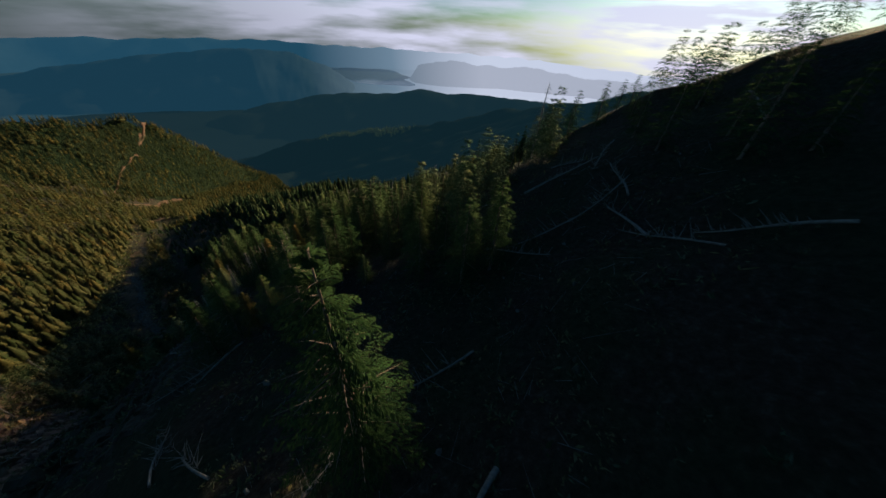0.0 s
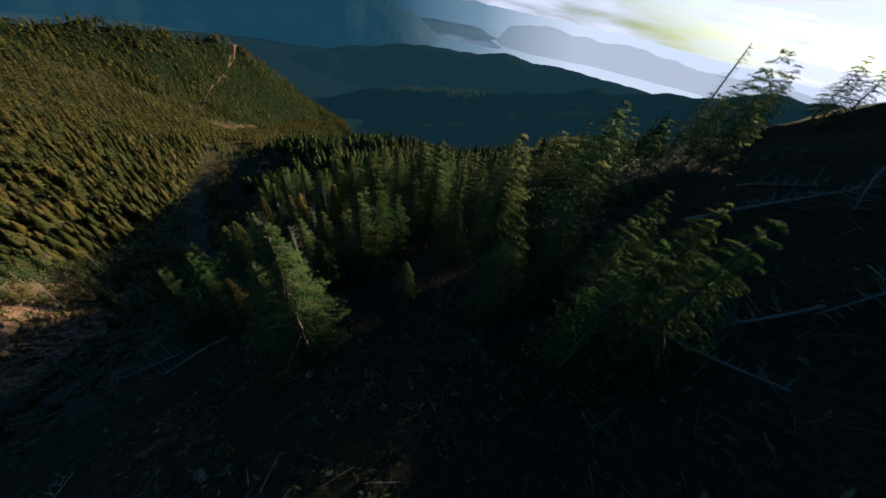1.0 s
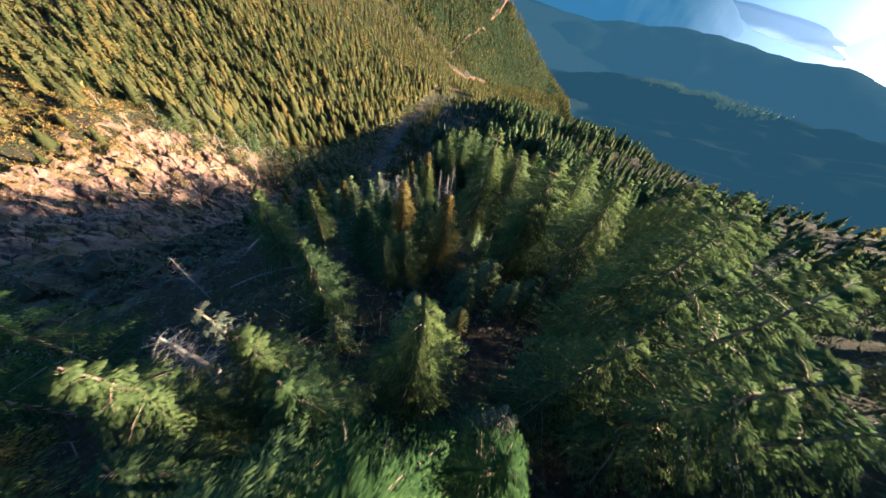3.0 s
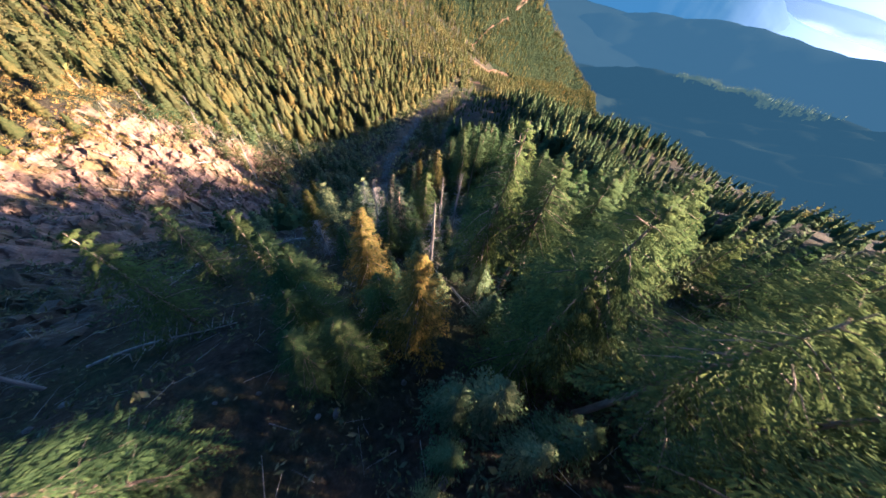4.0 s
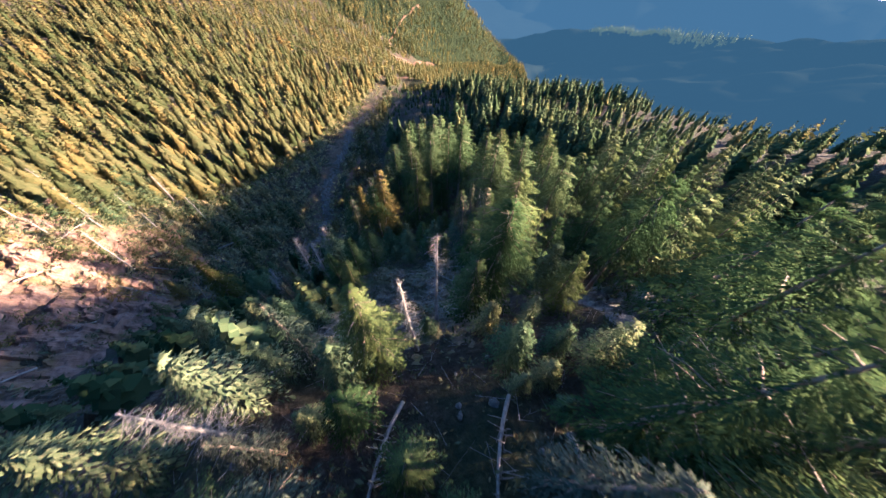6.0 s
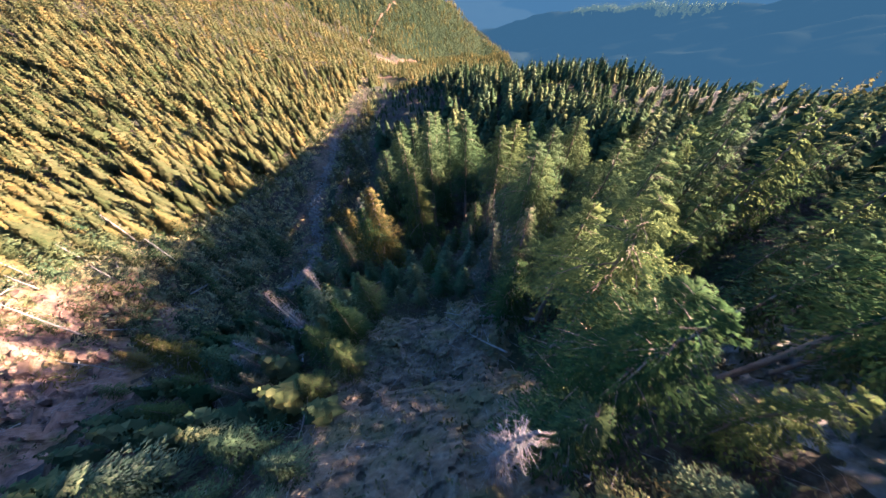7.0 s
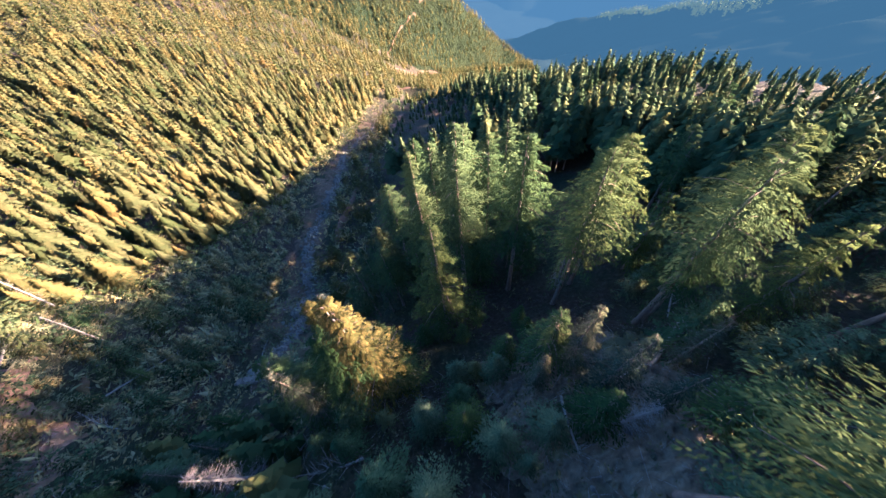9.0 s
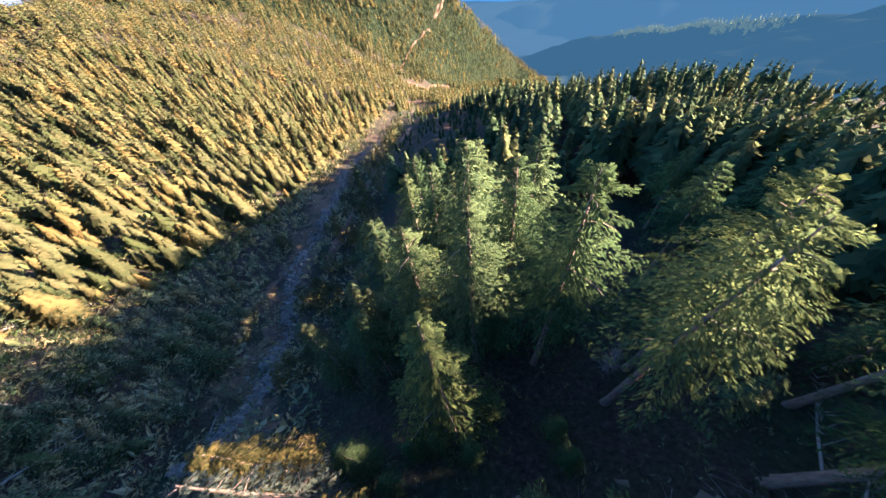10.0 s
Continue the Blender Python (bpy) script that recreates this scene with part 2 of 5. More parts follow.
def rough_field(x, y, size, first, count=6):
    """Smooth uneven noise of about unit height, from a few crossed waves."""
    out = np.zeros_like(x, dtype=float)
    for k in range(count):
        a, p, q = _WAVES[(first + k) % 40]
        w = 6.28 / size * (1 + 0.45 * k)
        out += np.sin(w * (x * math.cos(a) + y * math.sin(a)) + p + 1.3 * np.sin(w * 0.6 * (y * math.cos(a) - x * math.sin(a)) + q)) / (1 + 0.5 * k)
    return out / 2.2


def ridge_height(x, y, crest, fall):
    best = np.full_like(x, -9999.0, dtype=float)
    for (x0, y0, z0), (x1, y1, z1) in zip(crest, crest[1:]):
        dx, dy = x1 - x0, y1 - y0
        s = np.clip(((x - x0) * dx + (y - y0) * dy) / (dx * dx + dy * dy), 0, 1)
        d = np.hypot(x - x0 - s * dx, y - y0 - s * dy)
        best = np.maximum(best, z0 + s * (z1 - z0) - fall * np.sqrt(d * d + 400) + fall * 20)
    return best


def land(x, y):
    """The height of the ground at x, y."""
    x, y = np.asarray(x, float), np.asarray(y, float)
    cx, cz, mz = along(y, CREEK_X), along(y, CREEK_Z), along(y, SPINE_Z)
    d = cx - x
    lx, lz = along(y, CREST_X), along(y, CREST_Z)
    width = np.maximum(cx - lx, 60)
    s = d / width
    left = cz + (lz - cz) * (1 - (1 - np.clip(s, 0, 1)) ** 1.35) - np.maximum(s - 1, 0) * width * 0.25
    # rocky bank on the left of the gully
    bank = np.exp(-(((y - 62) / 34) ** 2)) * (11 * ease(14, 40, d) + 7 * ease(40, 60, d)) * (1 - ease(110, 190, d))
    left = left + bank
    sx = along(y, SHOULDER_X)
    between = cz + (mz - cz) * ease(0, 1, (x - cx) / np.maximum(-cx - 6, 8))
    tx = along(y, TILT_TO)
    right = mz + along(y, TILT) * np.minimum(np.maximum(x, 0), tx) - 0.3 * np.maximum(x - tx, 0) * (1 - ease(-30, 40, y))
    right = right - 0.55 * np.maximum(x - sx, 0) - 0.12 * np.maximum(x - sx + 30, 0)
    z = np.where(d > 0, left, np.where(x < 0, between, right))
    z = np.where(y > 330, np.where(d > 0, left, cz + (mz - cz) * ease(0, 60, -d) - 0.5 * np.maximum(x - sx, 0)), z)
    z = np.maximum(z, np.maximum(ridge_height(x, y, RIDGE, 0.42), FLOOR_Z))
    near = np.exp(-((x / 260) ** 2) - (((y - 90) / 300) ** 2))
    z = z + rough_field(x, y, 140, 0) * 6 * (1 - near) * np.clip((z - FLOOR_Z) / 60, 0.05, 1)
    z = z + near * (rough_field(x, y, 26, 8) * 1.3 + rough_field(x, y, 8, 16) * 0.45)
    rocky = np.exp(-(((y - 62) / 34) ** 2)) * ease(6, 18, d) * (1 - ease(70, 95, d))
    z = z + rocky * (np.abs(rough_field(x, y, 22, 22)) * 2.6 + np.abs(rough_field(x, y, 6, 28)) * 0.25 - 0.9)
    return z


def land_at(x, y):
    return float(land(np.array([x]), np.array([y]))[0])


def mesh_from(name, verts, faces, mat, smooth=True):
    me = bpy.data.meshes.new(name)
    me.from_pydata(verts, [], faces)
    me.materials.append(mat)
    if smooth:
        me.polygons.foreach_set("use_smooth", np.ones(len(me.polygons), bool))
    me.update()
    return me


def grid_faces(nu, nv):
    i = np.arange((nu - 1) * (nv - 1))
    a = (i // (nv - 1)) * nv + i % (nv - 1)
    return np.stack([a, a + nv, a + nv + 1, a + 1], 1).tolist()


def spread(lo, hi, n, power, centre):
    u = np.linspace(-1, 1, n)
    v = np.sign(u) * (0.09 * np.abs(u) + 0.91 * np.abs(u) ** power)
    return centre + np.where(v < 0, -v * (lo - centre), v * (hi - centre))


gx, gy = spread(-4700, 4700, 320, 4.0, -10), spread(-4000, 4750, 350, 4.2, 75)
GX, GY = np.meshgrid(gx, gy, indexing="ij")
GZ = land(GX, GY)
ground = new("ground", mesh_from("ground", np.stack([GX, GY, GZ], -1).reshape(-1, 3).tolist(), grid_faces(len(gx), len(gy)), GROUND))
tagged(ground, "steep forest floor of brown litter, moss and rock", "ground", kind="structure")
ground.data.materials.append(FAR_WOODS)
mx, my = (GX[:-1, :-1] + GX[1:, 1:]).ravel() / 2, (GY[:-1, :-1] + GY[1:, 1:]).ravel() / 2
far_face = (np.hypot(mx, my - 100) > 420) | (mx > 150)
# far ground faces and the first hill glow faintly to imitate haze
HAZE_1 = backdrop_material("haze_glow_woods", (0.006, 0.009, 0.008), (0.097, 0.165, 0.19), 0.062)
HAZE_0 = backdrop_material("haze_glow_ridge", (0.007, 0.010, 0.008), (0.080, 0.145, 0.165), 0.046)
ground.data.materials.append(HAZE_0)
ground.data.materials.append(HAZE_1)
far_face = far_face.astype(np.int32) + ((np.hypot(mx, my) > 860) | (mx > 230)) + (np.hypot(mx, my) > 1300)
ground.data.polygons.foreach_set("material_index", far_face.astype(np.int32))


# ---- distance ----
def backdrop_ridge(name, crest, front, back, mat, label, seed):
    """A far hill: a crest line with a long front slope and a back slope, roughened."""
    k = np.array(crest, float)
    n, m = 160, 24
    s = np.linspace(0, 1, n)
    base = np.linspace(0, 1, len(k))
    px, py, pz = (np.interp(s, base, k[:, j]) for j in range(3))
    ox, oy = px / np.hypot(px, py), py / np.hypot(px, py)
    rows = []
    for j in range(m):
        u = j / (m - 1) * 2 - 1
        reach = u * (back if u > 0 else front)
        x, y = px + ox * reach, py + oy * reach
        drop = np.abs(u) ** 1.25
        z = pz * (1 - drop) + (FLOOR_Z - 70) * drop
        z = z + rough_field(x, y, 520, seed) * 14 * (1 - 0.6 * drop) + rough_field(x, y, 120, seed + 9) * 3
        rows.append(np.stack([x, y, z], -1))
    v = np.array(rows).reshape(-1, 3).tolist()
    return tagged(new(name, mesh_from(name, v, grid_faces(m, n), mat)), label, "hill", kind="structure")


def polar(az, far, el):
    """A place by bearing, distance and angle of height, seen from the start of the flight."""
    a = radians(az)
    return (-18 + far * math.sin(a), -57 + far * math.cos(a), 29 + far * math.tan(radians(el)))


# distance haze is emitted by these surfaces, strongest on the sun's side
HAZE_2 = backdrop_material("haze_glow_hill", (0.014, 0.021, 0.025), (0.10, 0.20, 0.27), 0.085, 0.7)
HAZE_3 = backdrop_material("haze_glow_range", (0.016, 0.028, 0.038), (0.11, 0.22, 0.30), 0.12, 1.0)
backdrop_ridge("backdrop_1", [polar(-14, 1900, -20), polar(0, 1900, -18), polar(6, 1900, -15.5), polar(12, 1950, -13.2), polar(22, 2000, -11.3), polar(31, 2000, -10.0), polar(44, 1950, -9.3), polar(56, 1900, -9.3), polar(64, 1800, -9.6), polar(80, 1700, -9.6)], 800, 700, HAZE_1, "dark wooded hill with blue haze added as glow", 3)
backdrop_ridge("backdrop_2", [polar(-40, 3300, -7.0), polar(-20, 3300, -7.2), polar(-4, 3200, -6.4), polar(6, 3100, -5.0), polar(20, 3000, -3.8), polar(26, 3000, -4.5), polar(30, 3000, -6.0), polar(34, 2900, -8.6)], 1000, 500, HAZE_2, "long blue mountain above the plain, haze put in as glow", 11)
backdrop_ridge("backdrop_3", [polar(43, 3450, -7.6), polar(44.5, 3500, -5.6), polar(49.7, 3450, -4.5), polar(58, 3500, -5.2), polar(64, 3500, -4.8), polar(72, 3500, -5.6), polar(90, 3500, -5)], 500, 600, HAZE_2, "hill on the shore of the lake, haze put in as glow", 17)
backdrop_ridge("backdrop_4", [polar(-60, 4550, -2.9), polar(-20, 4550, -3.0), polar(0, 4550, -3.1), polar(20, 4550, -2.9), polar(38, 4550, -3.3), polar(60, 4550, -3.6), polar(80, 4550, -4.4), polar(110, 4550, -4)], 420, 150, HAZE_3, "far range under the sky, pale blue with painted haze", 23)

PLAIN = backdrop_material("haze_glow_plain", (0.018, 0.024, 0.026), (0.12, 0.22, 0.27), 0.09, 0.95)
plain = []
for j in range(6):
    for i in range(61):
        a = radians(-70 + 3 * i)
        plain.append(((2350 + 460 * j) * math.sin(a), (2350 + 460 * j) * math.cos(a), FLOOR_Z + 2 + 0.4 * math.sin(i * 1.7 + j)))
tagged(new("backdrop_5", mesh_from("backdrop_5", plain, grid_faces(6, 61), PLAIN)), "lowland plain towards the coast, haze put in as glow", "plain", kind="structure")

lake_mat, ln, ll, lb = material("lake_water", 0.08, 0.5)
lb.inputs["Base Color"].default_value = (0.05, 0.08, 0.10, 1)
lwave = noise_node(ln, ll, 0.05, 3, 0.5)
bump_node(ln, ll, lwave.outputs["Fac"], 0.06, 1.0, lb)
shore = []
for k in range(48):
    a = 6.2832 * k / 48
    r = 1 + 0.16 * math.sin(3 * a + 1) + 0.09 * math.sin(7 * a)
    shore.append((2080 + 640 * r * math.cos(a) * 0.62, 2870 + 640 * r * math.sin(a), FLOOR_Z + 6))
lake = new("water", mesh_from("water", shore, [list(range(48))], lake_mat, False))
tagged(lake, "still lake shining in the evening light", "lake", kind="structure")


# ---- conifers ----
def kites(base, along_v, side_v, length, width, fold):
    """Many small pointed sprays at once: four corners each, bent down along the midrib."""
    tip = base + along_v * length[:, None]
    mid = base + along_v * (length * 0.45)[:, None]
    dn = np.array([0, 0, -1.0]) * (fold * length)[:, None]
    a = mid + side_v * width[:, None] + dn
    b = mid - side_v * width[:, None] + dn
    return np.stack([base, a, tip, b], 1).reshape(-1, 3)


def unit(v):
    return v / np.maximum(np.linalg.norm(v, axis=-1, keepdims=True), 1e-9)


def conifer_sprays(h, r, branches, sprays, seed, droop=0.45, bare=0.12, ragged=0.3, spray_len=0.3, spray_min=0.28, slim=0.18, taper=0.82, fan=0.30):
    """Crown points of one conifer: whorls of drooping boughs, each a broad flat frond of sprays that hang at its sides."""
    g = np.random.default_rng(seed)
    tier = np.floor(np.arange(branches) / 6.0) * 6
    lift = g.normal(0, 0.6, branches // 6 + 1)[(tier / 6).astype(int)]
    u = bare + (1 - bare) * (tier + 3 + lift + g.normal(0, 0.7, branches)) / branches
    u = np.clip(u, bare, 0.995)
    az = np.arange(branches) * 1.0472 + tier * 0.37 + g.normal(0, 0.3, branches)
    q = (1 - u) / (1 - bare)
    ln = r * (q ** taper) * g.uniform(1 - ragged, 1 + ragged * 0.7, branches) + 0.25
    ln *= np.where(q > 0.75, g.uniform(0.5, 1.0, branches), 1)
    up = np.array([0, 0, 1.0])
    out = np.stack([np.cos(az), np.sin(az), 0 * az], -1)
    side = np.stack([-np.sin(az), np.cos(az), 0 * az], -1)
    rise = g.uniform(0.05, 0.4, branches) + 0.5 * (u > 0.9)
    dr = droop * g.uniform(0.7, 1.4, branches)
    pts, alo, sid, le, wi, fo = [], [], [], [], [], []
    for k in range(sprays):
        s = ((k + 0.3 + g.uniform(0, 0.65, branches)) / sprays) ** 0.85
        e = (1 if k % 2 else -1) * g.uniform(0.0, 1.0, branches) ** 0.8
        if k >= sprays - 2:
            e = g.normal(0, 0.1, branches)
        half = fan * ln * (1 - s) ** 0.7 * np.minimum(1, 0.25 + 3 * s)
        lat = e * half
        p = out * (ln * s + 0.5 * np.abs(lat))[:, None] + side * lat[:, None]
        p = p + up * (u * h + ln * (rise * s - dr * s * s) - 0.4 * np.abs(lat))[:, None]
        t = unit(out + up * (rise - 2 * dr * s)[:, None])
        d = unit(t + side * (np.sign(e) * (0.3 + 0.7 * np.abs(e)))[:, None] - up * (0.2 + 0.35 * np.abs(e))[:, None] + g.normal(0, 0.13, (branches, 3)))
        pts.append(p + g.normal(0, 0.04, (branches, 3)))
        alo.append(d)
        sid.append(unit(np.cross(d, up) + g.normal(0, 0.2, (branches, 3))))
        size = (spray_len * ln * (1.15 - 0.5 * s) + spray_min) * g.uniform(0.7, 1.3, branches)
        le.append(size)
        wi.append(size * slim * g.uniform(0.72, 1.28, branches))
        fo.append(g.uniform(0.02, 0.16, branches))
    v = kites(np.concatenate(pts), np.concatenate(alo), np.concatenate(sid), np.concatenate(le), np.concatenate(wi), np.concatenate(fo))
    limbs = (u * h, az, ln, rise, dr)
    return v, limbs


def outward(v, share):
    """Turns each spray to face away from its trunk, and gives it a normal between its own and the crown's."""
    q = v.reshape(-1, 4, 3).copy()
    mid = q.mean(1)
    out = unit(unit(mid * (1, 1, 0)) + np.array([0, 0, 0.45]))
    own = unit(np.cross(q[:, 1] - q[:, 3], q[:, 2] - q[:, 0]))
    back = (own * out).sum(1) < 0
    q[back] = q[back][:, [0, 3, 2, 1]]
    own[back] *= -1
    n = unit(own * (1 - share) + out * share)
    return q.reshape(-1, 3), np.repeat(n, 4, 0)


def set_normals(me, n):
    me.polygons.foreach_set("use_smooth", np.ones(len(me.polygons), bool))
    me.attributes.new("custom_normal", "FLOAT_VECTOR", "POINT").data.foreach_set("vector", n.astype(np.float32).ravel())
    me.update()


def crown_mesh(name, v, mat, share=0.0):
    f = np.arange(len(v)).reshape(-1, 4).tolist()
    if not share:
        return mesh_from(name, v.tolist(), f, mat, False)
    v, n = outward(v, share)
    me = mesh_from(name, v.tolist(), f, mat, True)
    set_normals(me, n)
    return me


def tube(verts, faces, points, radii, sides):
    """Adds one tapered tube along points to verts and faces."""
    start = len(verts)
    for i, (p, rad) in enumerate(zip(points, radii)):
        a = Vector(points[min(i + 1, len(points) - 1)]) - Vector(points[max(i - 1, 0)])
        a.normalize()
        e = a.orthogonal().normalized()
        f = a.cross(e)
        for k in range(sides):
            w = 6.2832 * k / sides
            verts.append(tuple(Vector(p) + e * (rad * math.cos(w)) + f * (rad * math.sin(w))))
    for i in range(len(points) - 1):
        for k in range(sides):
            k2 = (k + 1) % sides
            faces.append((start + i * sides + k, start + i * sides + k2, start + (i + 1) * sides + k2, start + (i + 1) * sides + k))
    faces.append(tuple(start + (len(points) - 1) * sides + k for k in range(sides)))


def trunk_mesh(name, h, rad, seed, limbs, mat, limb_share=1.0, top=0.02, lean=0.012):
    """Tapered trunk with slight sweep and limbs that follow the branches."""
    g = random.Random(seed)
    verts, faces, pts, radii = [], [], [], []
    a = g.uniform(0, 6.28)
    for i in range(11):
        s = i / 10
        off = lean * h * math.sin(s * 3.0 + a) * s
        pts.append((off * math.cos(a), off * math.sin(a), -0.8 + s * (h + 0.8)))
        radii.append(rad * (1 - s) ** 0.85 + top + (0.5 * rad if i == 0 else 0))
    tube(verts, faces, pts, radii, 8)
    zs, az, ln, rise, dr = limbs
    for z, w, m, ri, d in zip(zs, az, ln, rise, dr):
        if g.random() > limb_share:
            continue
        q = []
        for s in (0, 0.5, 0.92):
            q.append((m * s * math.cos(w), m * s * math.sin(w), z + m * (ri * s - d * s * s)))
        tube(verts, faces, q, (0.012 * m + 0.02, 0.008 * m + 0.012, 0.008), 3)
    return mesh_from(name, verts, faces, mat)


def conifer(h, r, branches, sprays, seed, label, mat=None, group="", bare=0.12, limb_share=0.3, **kw):
    root = tagged(new("conifer_tree"), label, "tree", group=group)
    v, limbs = conifer_sprays(h, r, branches, sprays, seed, bare=bare, **kw)
    trunk = new("trunk", trunk_mesh("trunk", h, 0.011 * h + 0.05, seed, limbs, BARK, limb_share))
    crown = new("crown", crown_mesh("crown", v, mat or FOLIAGE, 0.6))
    trunk.parent = crown.parent = root
    return root


def snag(h, seed, label, twigs=70, length=1.6, low=0.15):
    """A dead, bleached trunk with short bare limbs and a broken top."""
    g = random.Random(seed)
    root = tagged(new("dead_tree"), label, "dead tree")
    n = twigs
    limbs = ([g.uniform(low, 0.98) * h for _ in range(n)], [g.uniform(0, 6.28) for _ in range(n)], [], [g.uniform(-0.1, 0.35) for _ in range(n)], [g.uniform(0.1, 0.5) for _ in range(n)])
    for z in limbs[0]:
        limbs[2].append(length * g.uniform(0.35, 1.0) * (1.12 - z / h) ** 0.5)
    g2 = random.Random(seed + 1)
    verts, faces, pts, radii = [], [], [], []
    for i in range(13):
        f = i / 12
        pts.append((0.012 * h * math.sin(f * 3.1 + seed) * f, 0.01 * h * math.cos(f * 2.3 + seed) * f, -0.8 + f * (h + 0.8)))
        radii.append((0.010 * h + 0.05) * (1 - f) ** 0.8 + 0.035)
    tube(verts, faces, pts, radii, 8)
    for i, (z, w, m, ri, d) in enumerate(zip(*limbs)):
        own = i % 12 == 0
        v, f = ([], []) if own else (verts, faces)
        m = m * 1.35 if own else m
        q = [(m * s * math.cos(w), m * s * math.sin(w), z + m * (ri * s - d * s * s)) for s in (0, 0.35, 0.7, 1)]
        tube(v, f, q, (0.026, 0.017, 0.010, 0.004), 3)
        for _ in range(3):
            s = g2.uniform(0.3, 0.9)
            p = Vector((m * s * math.cos(w), m * s * math.sin(w), z + m * (ri * s - d * s * s)))
            e = Vector((math.cos(w + g2.uniform(-1.2, 1.2)), math.sin(w + g2.uniform(-1.2, 1.2)), g2.uniform(-0.4, 0.4))) * m * 0.4
            tube(v, f, [p, p + e], (0.009, 0.003), 3)
        if own:
            new("branch", mesh_from("branch", v, f, DEADWOOD)).parent = root
    new("trunk", mesh_from("trunk", verts, faces, DEADWOOD)).parent = root
    return root


# kinds of living tree, each built once at 1:1 and set out below
FULL, KINDS, LIGHT_KINDS = [], [], []
FORMS = [(24, 6.0, 0.50, 0.52), (21, 5.5, 0.42, 0.50), (27, 6.4, 0.55, 0.56), (17, 5.0, 0.40, 0.10), (15, 4.0, 0.55, 0.14)]
TEXT = "tall green conifer with drooping boughs on the slope"
for k, (h, r, dr, ba) in enumerate(FORMS):
    FULL.append((h, conifer(h, r, 108, 120, 40 + k, TEXT, group="conifers on the slope", bare=ba, droop=dr, spray_len=0.05, spray_min=0.15, slim=0.115)))
    KINDS.append((h, conifer(h, r, 96, 80, 50 + k, TEXT, group="conifers on the slope", bare=ba, droop=dr, spray_len=0.05, spray_min=0.18, slim=0.125, limb_share=0.08)))
    LIGHT_KINDS.append((h, conifer(h, r, 84, 34, 60 + k, TEXT, group="conifers on the slope", bare=ba, droop=dr, spray_len=0.09, spray_min=0.22, slim=0.18, limb_share=0.02)))
OLD = (26, conifer(26, 5.6, 125, 64, 77, "old conifer with a bare grey trunk and broad ragged boughs", group="conifers on the slope", bare=0.25, droop=0.5, ragged=0.5, spray_len=0.06, spray_min=0.18, slim=0.16))
LICHEN = (15, conifer(15, 2.4, 95, 24, 91, "half-dead conifer grey with lichen", GREY_NEEDLES, "conifers on the slope", droop=0.55, spray_len=0.11, spray_min=0.15, slim=0.15))
BUSHY = (9, conifer(9, 2.8, 120, 30, 95, "young bushy conifer low on the slope", group="young conifers", bare=0.02, droop=0.3, spray_len=0.10, spray_min=0.14, slim=0.16))
RAGGED = (17, conifer(17, 3.7, 96, 46, 97, "ragged old conifer with many bare twigs and thin grey-green needles", GREY_NEEDLES, "conifers on the slope", bare=0.08, ragged=0.55, limb_share=1.0, droop=0.35, spray_len=0.08, spray_min=0.14, slim=0.15))
GOLDEN = (13, conifer(13, 2.6, 126, 66, 98, "conifer with the gold of sunlight put into its needles", SUN_GOLD_NEEDLES, "conifers on the slope", bare=0.2, ragged=0.4, droop=0.35, spray_len=0.06, spray_min=0.14, slim=0.17))
PATH_XYZ = np.array([eye for _, eye, _, _ in PATH])
_used = set()


def plant(kind, x, y, top=None, scale=None, turn=0.0, lean=(0, 0), broad=1.0):
    """Sets a tree of that kind on the ground so that its top comes to the height given."""
    h, ob = kind
    z = land_at(x, y) - 0.3
    s = scale or (1.0 if top is None else max(0.3, (top - z) / h))
    m = pose(x, y, z, lean[0], lean[1], turn) @ Matrix.Diagonal((broad * s ** 0.8, broad * s ** 0.8, s, 1))
    if ob.name not in _used:
        _used.add(ob.name)
        ob.matrix_basis = m
        return ob
    c = copy_thing(ob, m)
    c.matrix_basis = m
    return c


FLIGHT = np.concatenate([a + (b - a) * np.linspace(0, 1, 8)[:, None] for a, b in zip(PATH_XYZ, PATH_XYZ[1:])])


def kind_for(k, x, y, top):
    """The fuller tree close to the flight, lighter ones further off."""
    if k >= 5:
        return (OLD, LICHEN, BUSHY, RAGGED, GOLDEN)[k - 5]
    if top - land_at(x, y) < 15 and k < 3:
        k = 3 + k % 2
    d = np.sqrt((FLIGHT[:, 0] - x) ** 2 + (FLIGHT[:, 1] - y) ** 2 + (FLIGHT[:, 2] - top) ** 2).min()
    return (FULL if d < 11 else KINDS if d < 30 else LIGHT_KINDS)[k]


# trees that stand clear of the rest: kind, x, y, height of the top
CLEAR = [
    (0, -12.4, -27, 10.4), (1, -11.6, -24.5, 6), (3, -18.3, -16.6, 1.5), (3, -1.4, -13.1, 1.8), (3, -5, -15.4, 0.8), (6, -7.8, -14, 1.3),
    (6, 1.4, -15.3, 0.5), (0, -21.5, -13.7, -2), (2, 11.9, -14.4, 2.8), (0, 16, -5.1, -1.9), (4, -17, -0.3, -8.5), (5, 2.6, 10.8, -5.3), (9, -5.7, 5.3, -9.6),
    (9, -1.2, 0.7, -6.2), (0, -5.7, -2.5, -8.6), (1, 10.4, 13, -9.7), (2, 10.6, 19.5, -16.5), (0, 15.4, 31.8, -23), (1, 10.2, 29.5, -28), (1, -5.2, 24.5, -22),
    (2, 7, 37, -26), (1, 5.2, 33, -25.5), (2, 16.3, 50.5, -33.7), (5, 4.6, 32, -24.4), (7, 2.5, 30.6, -29.4), (0, 8.1, 48.4, -39), (6, 4.3, 47.7, -38.8),
]
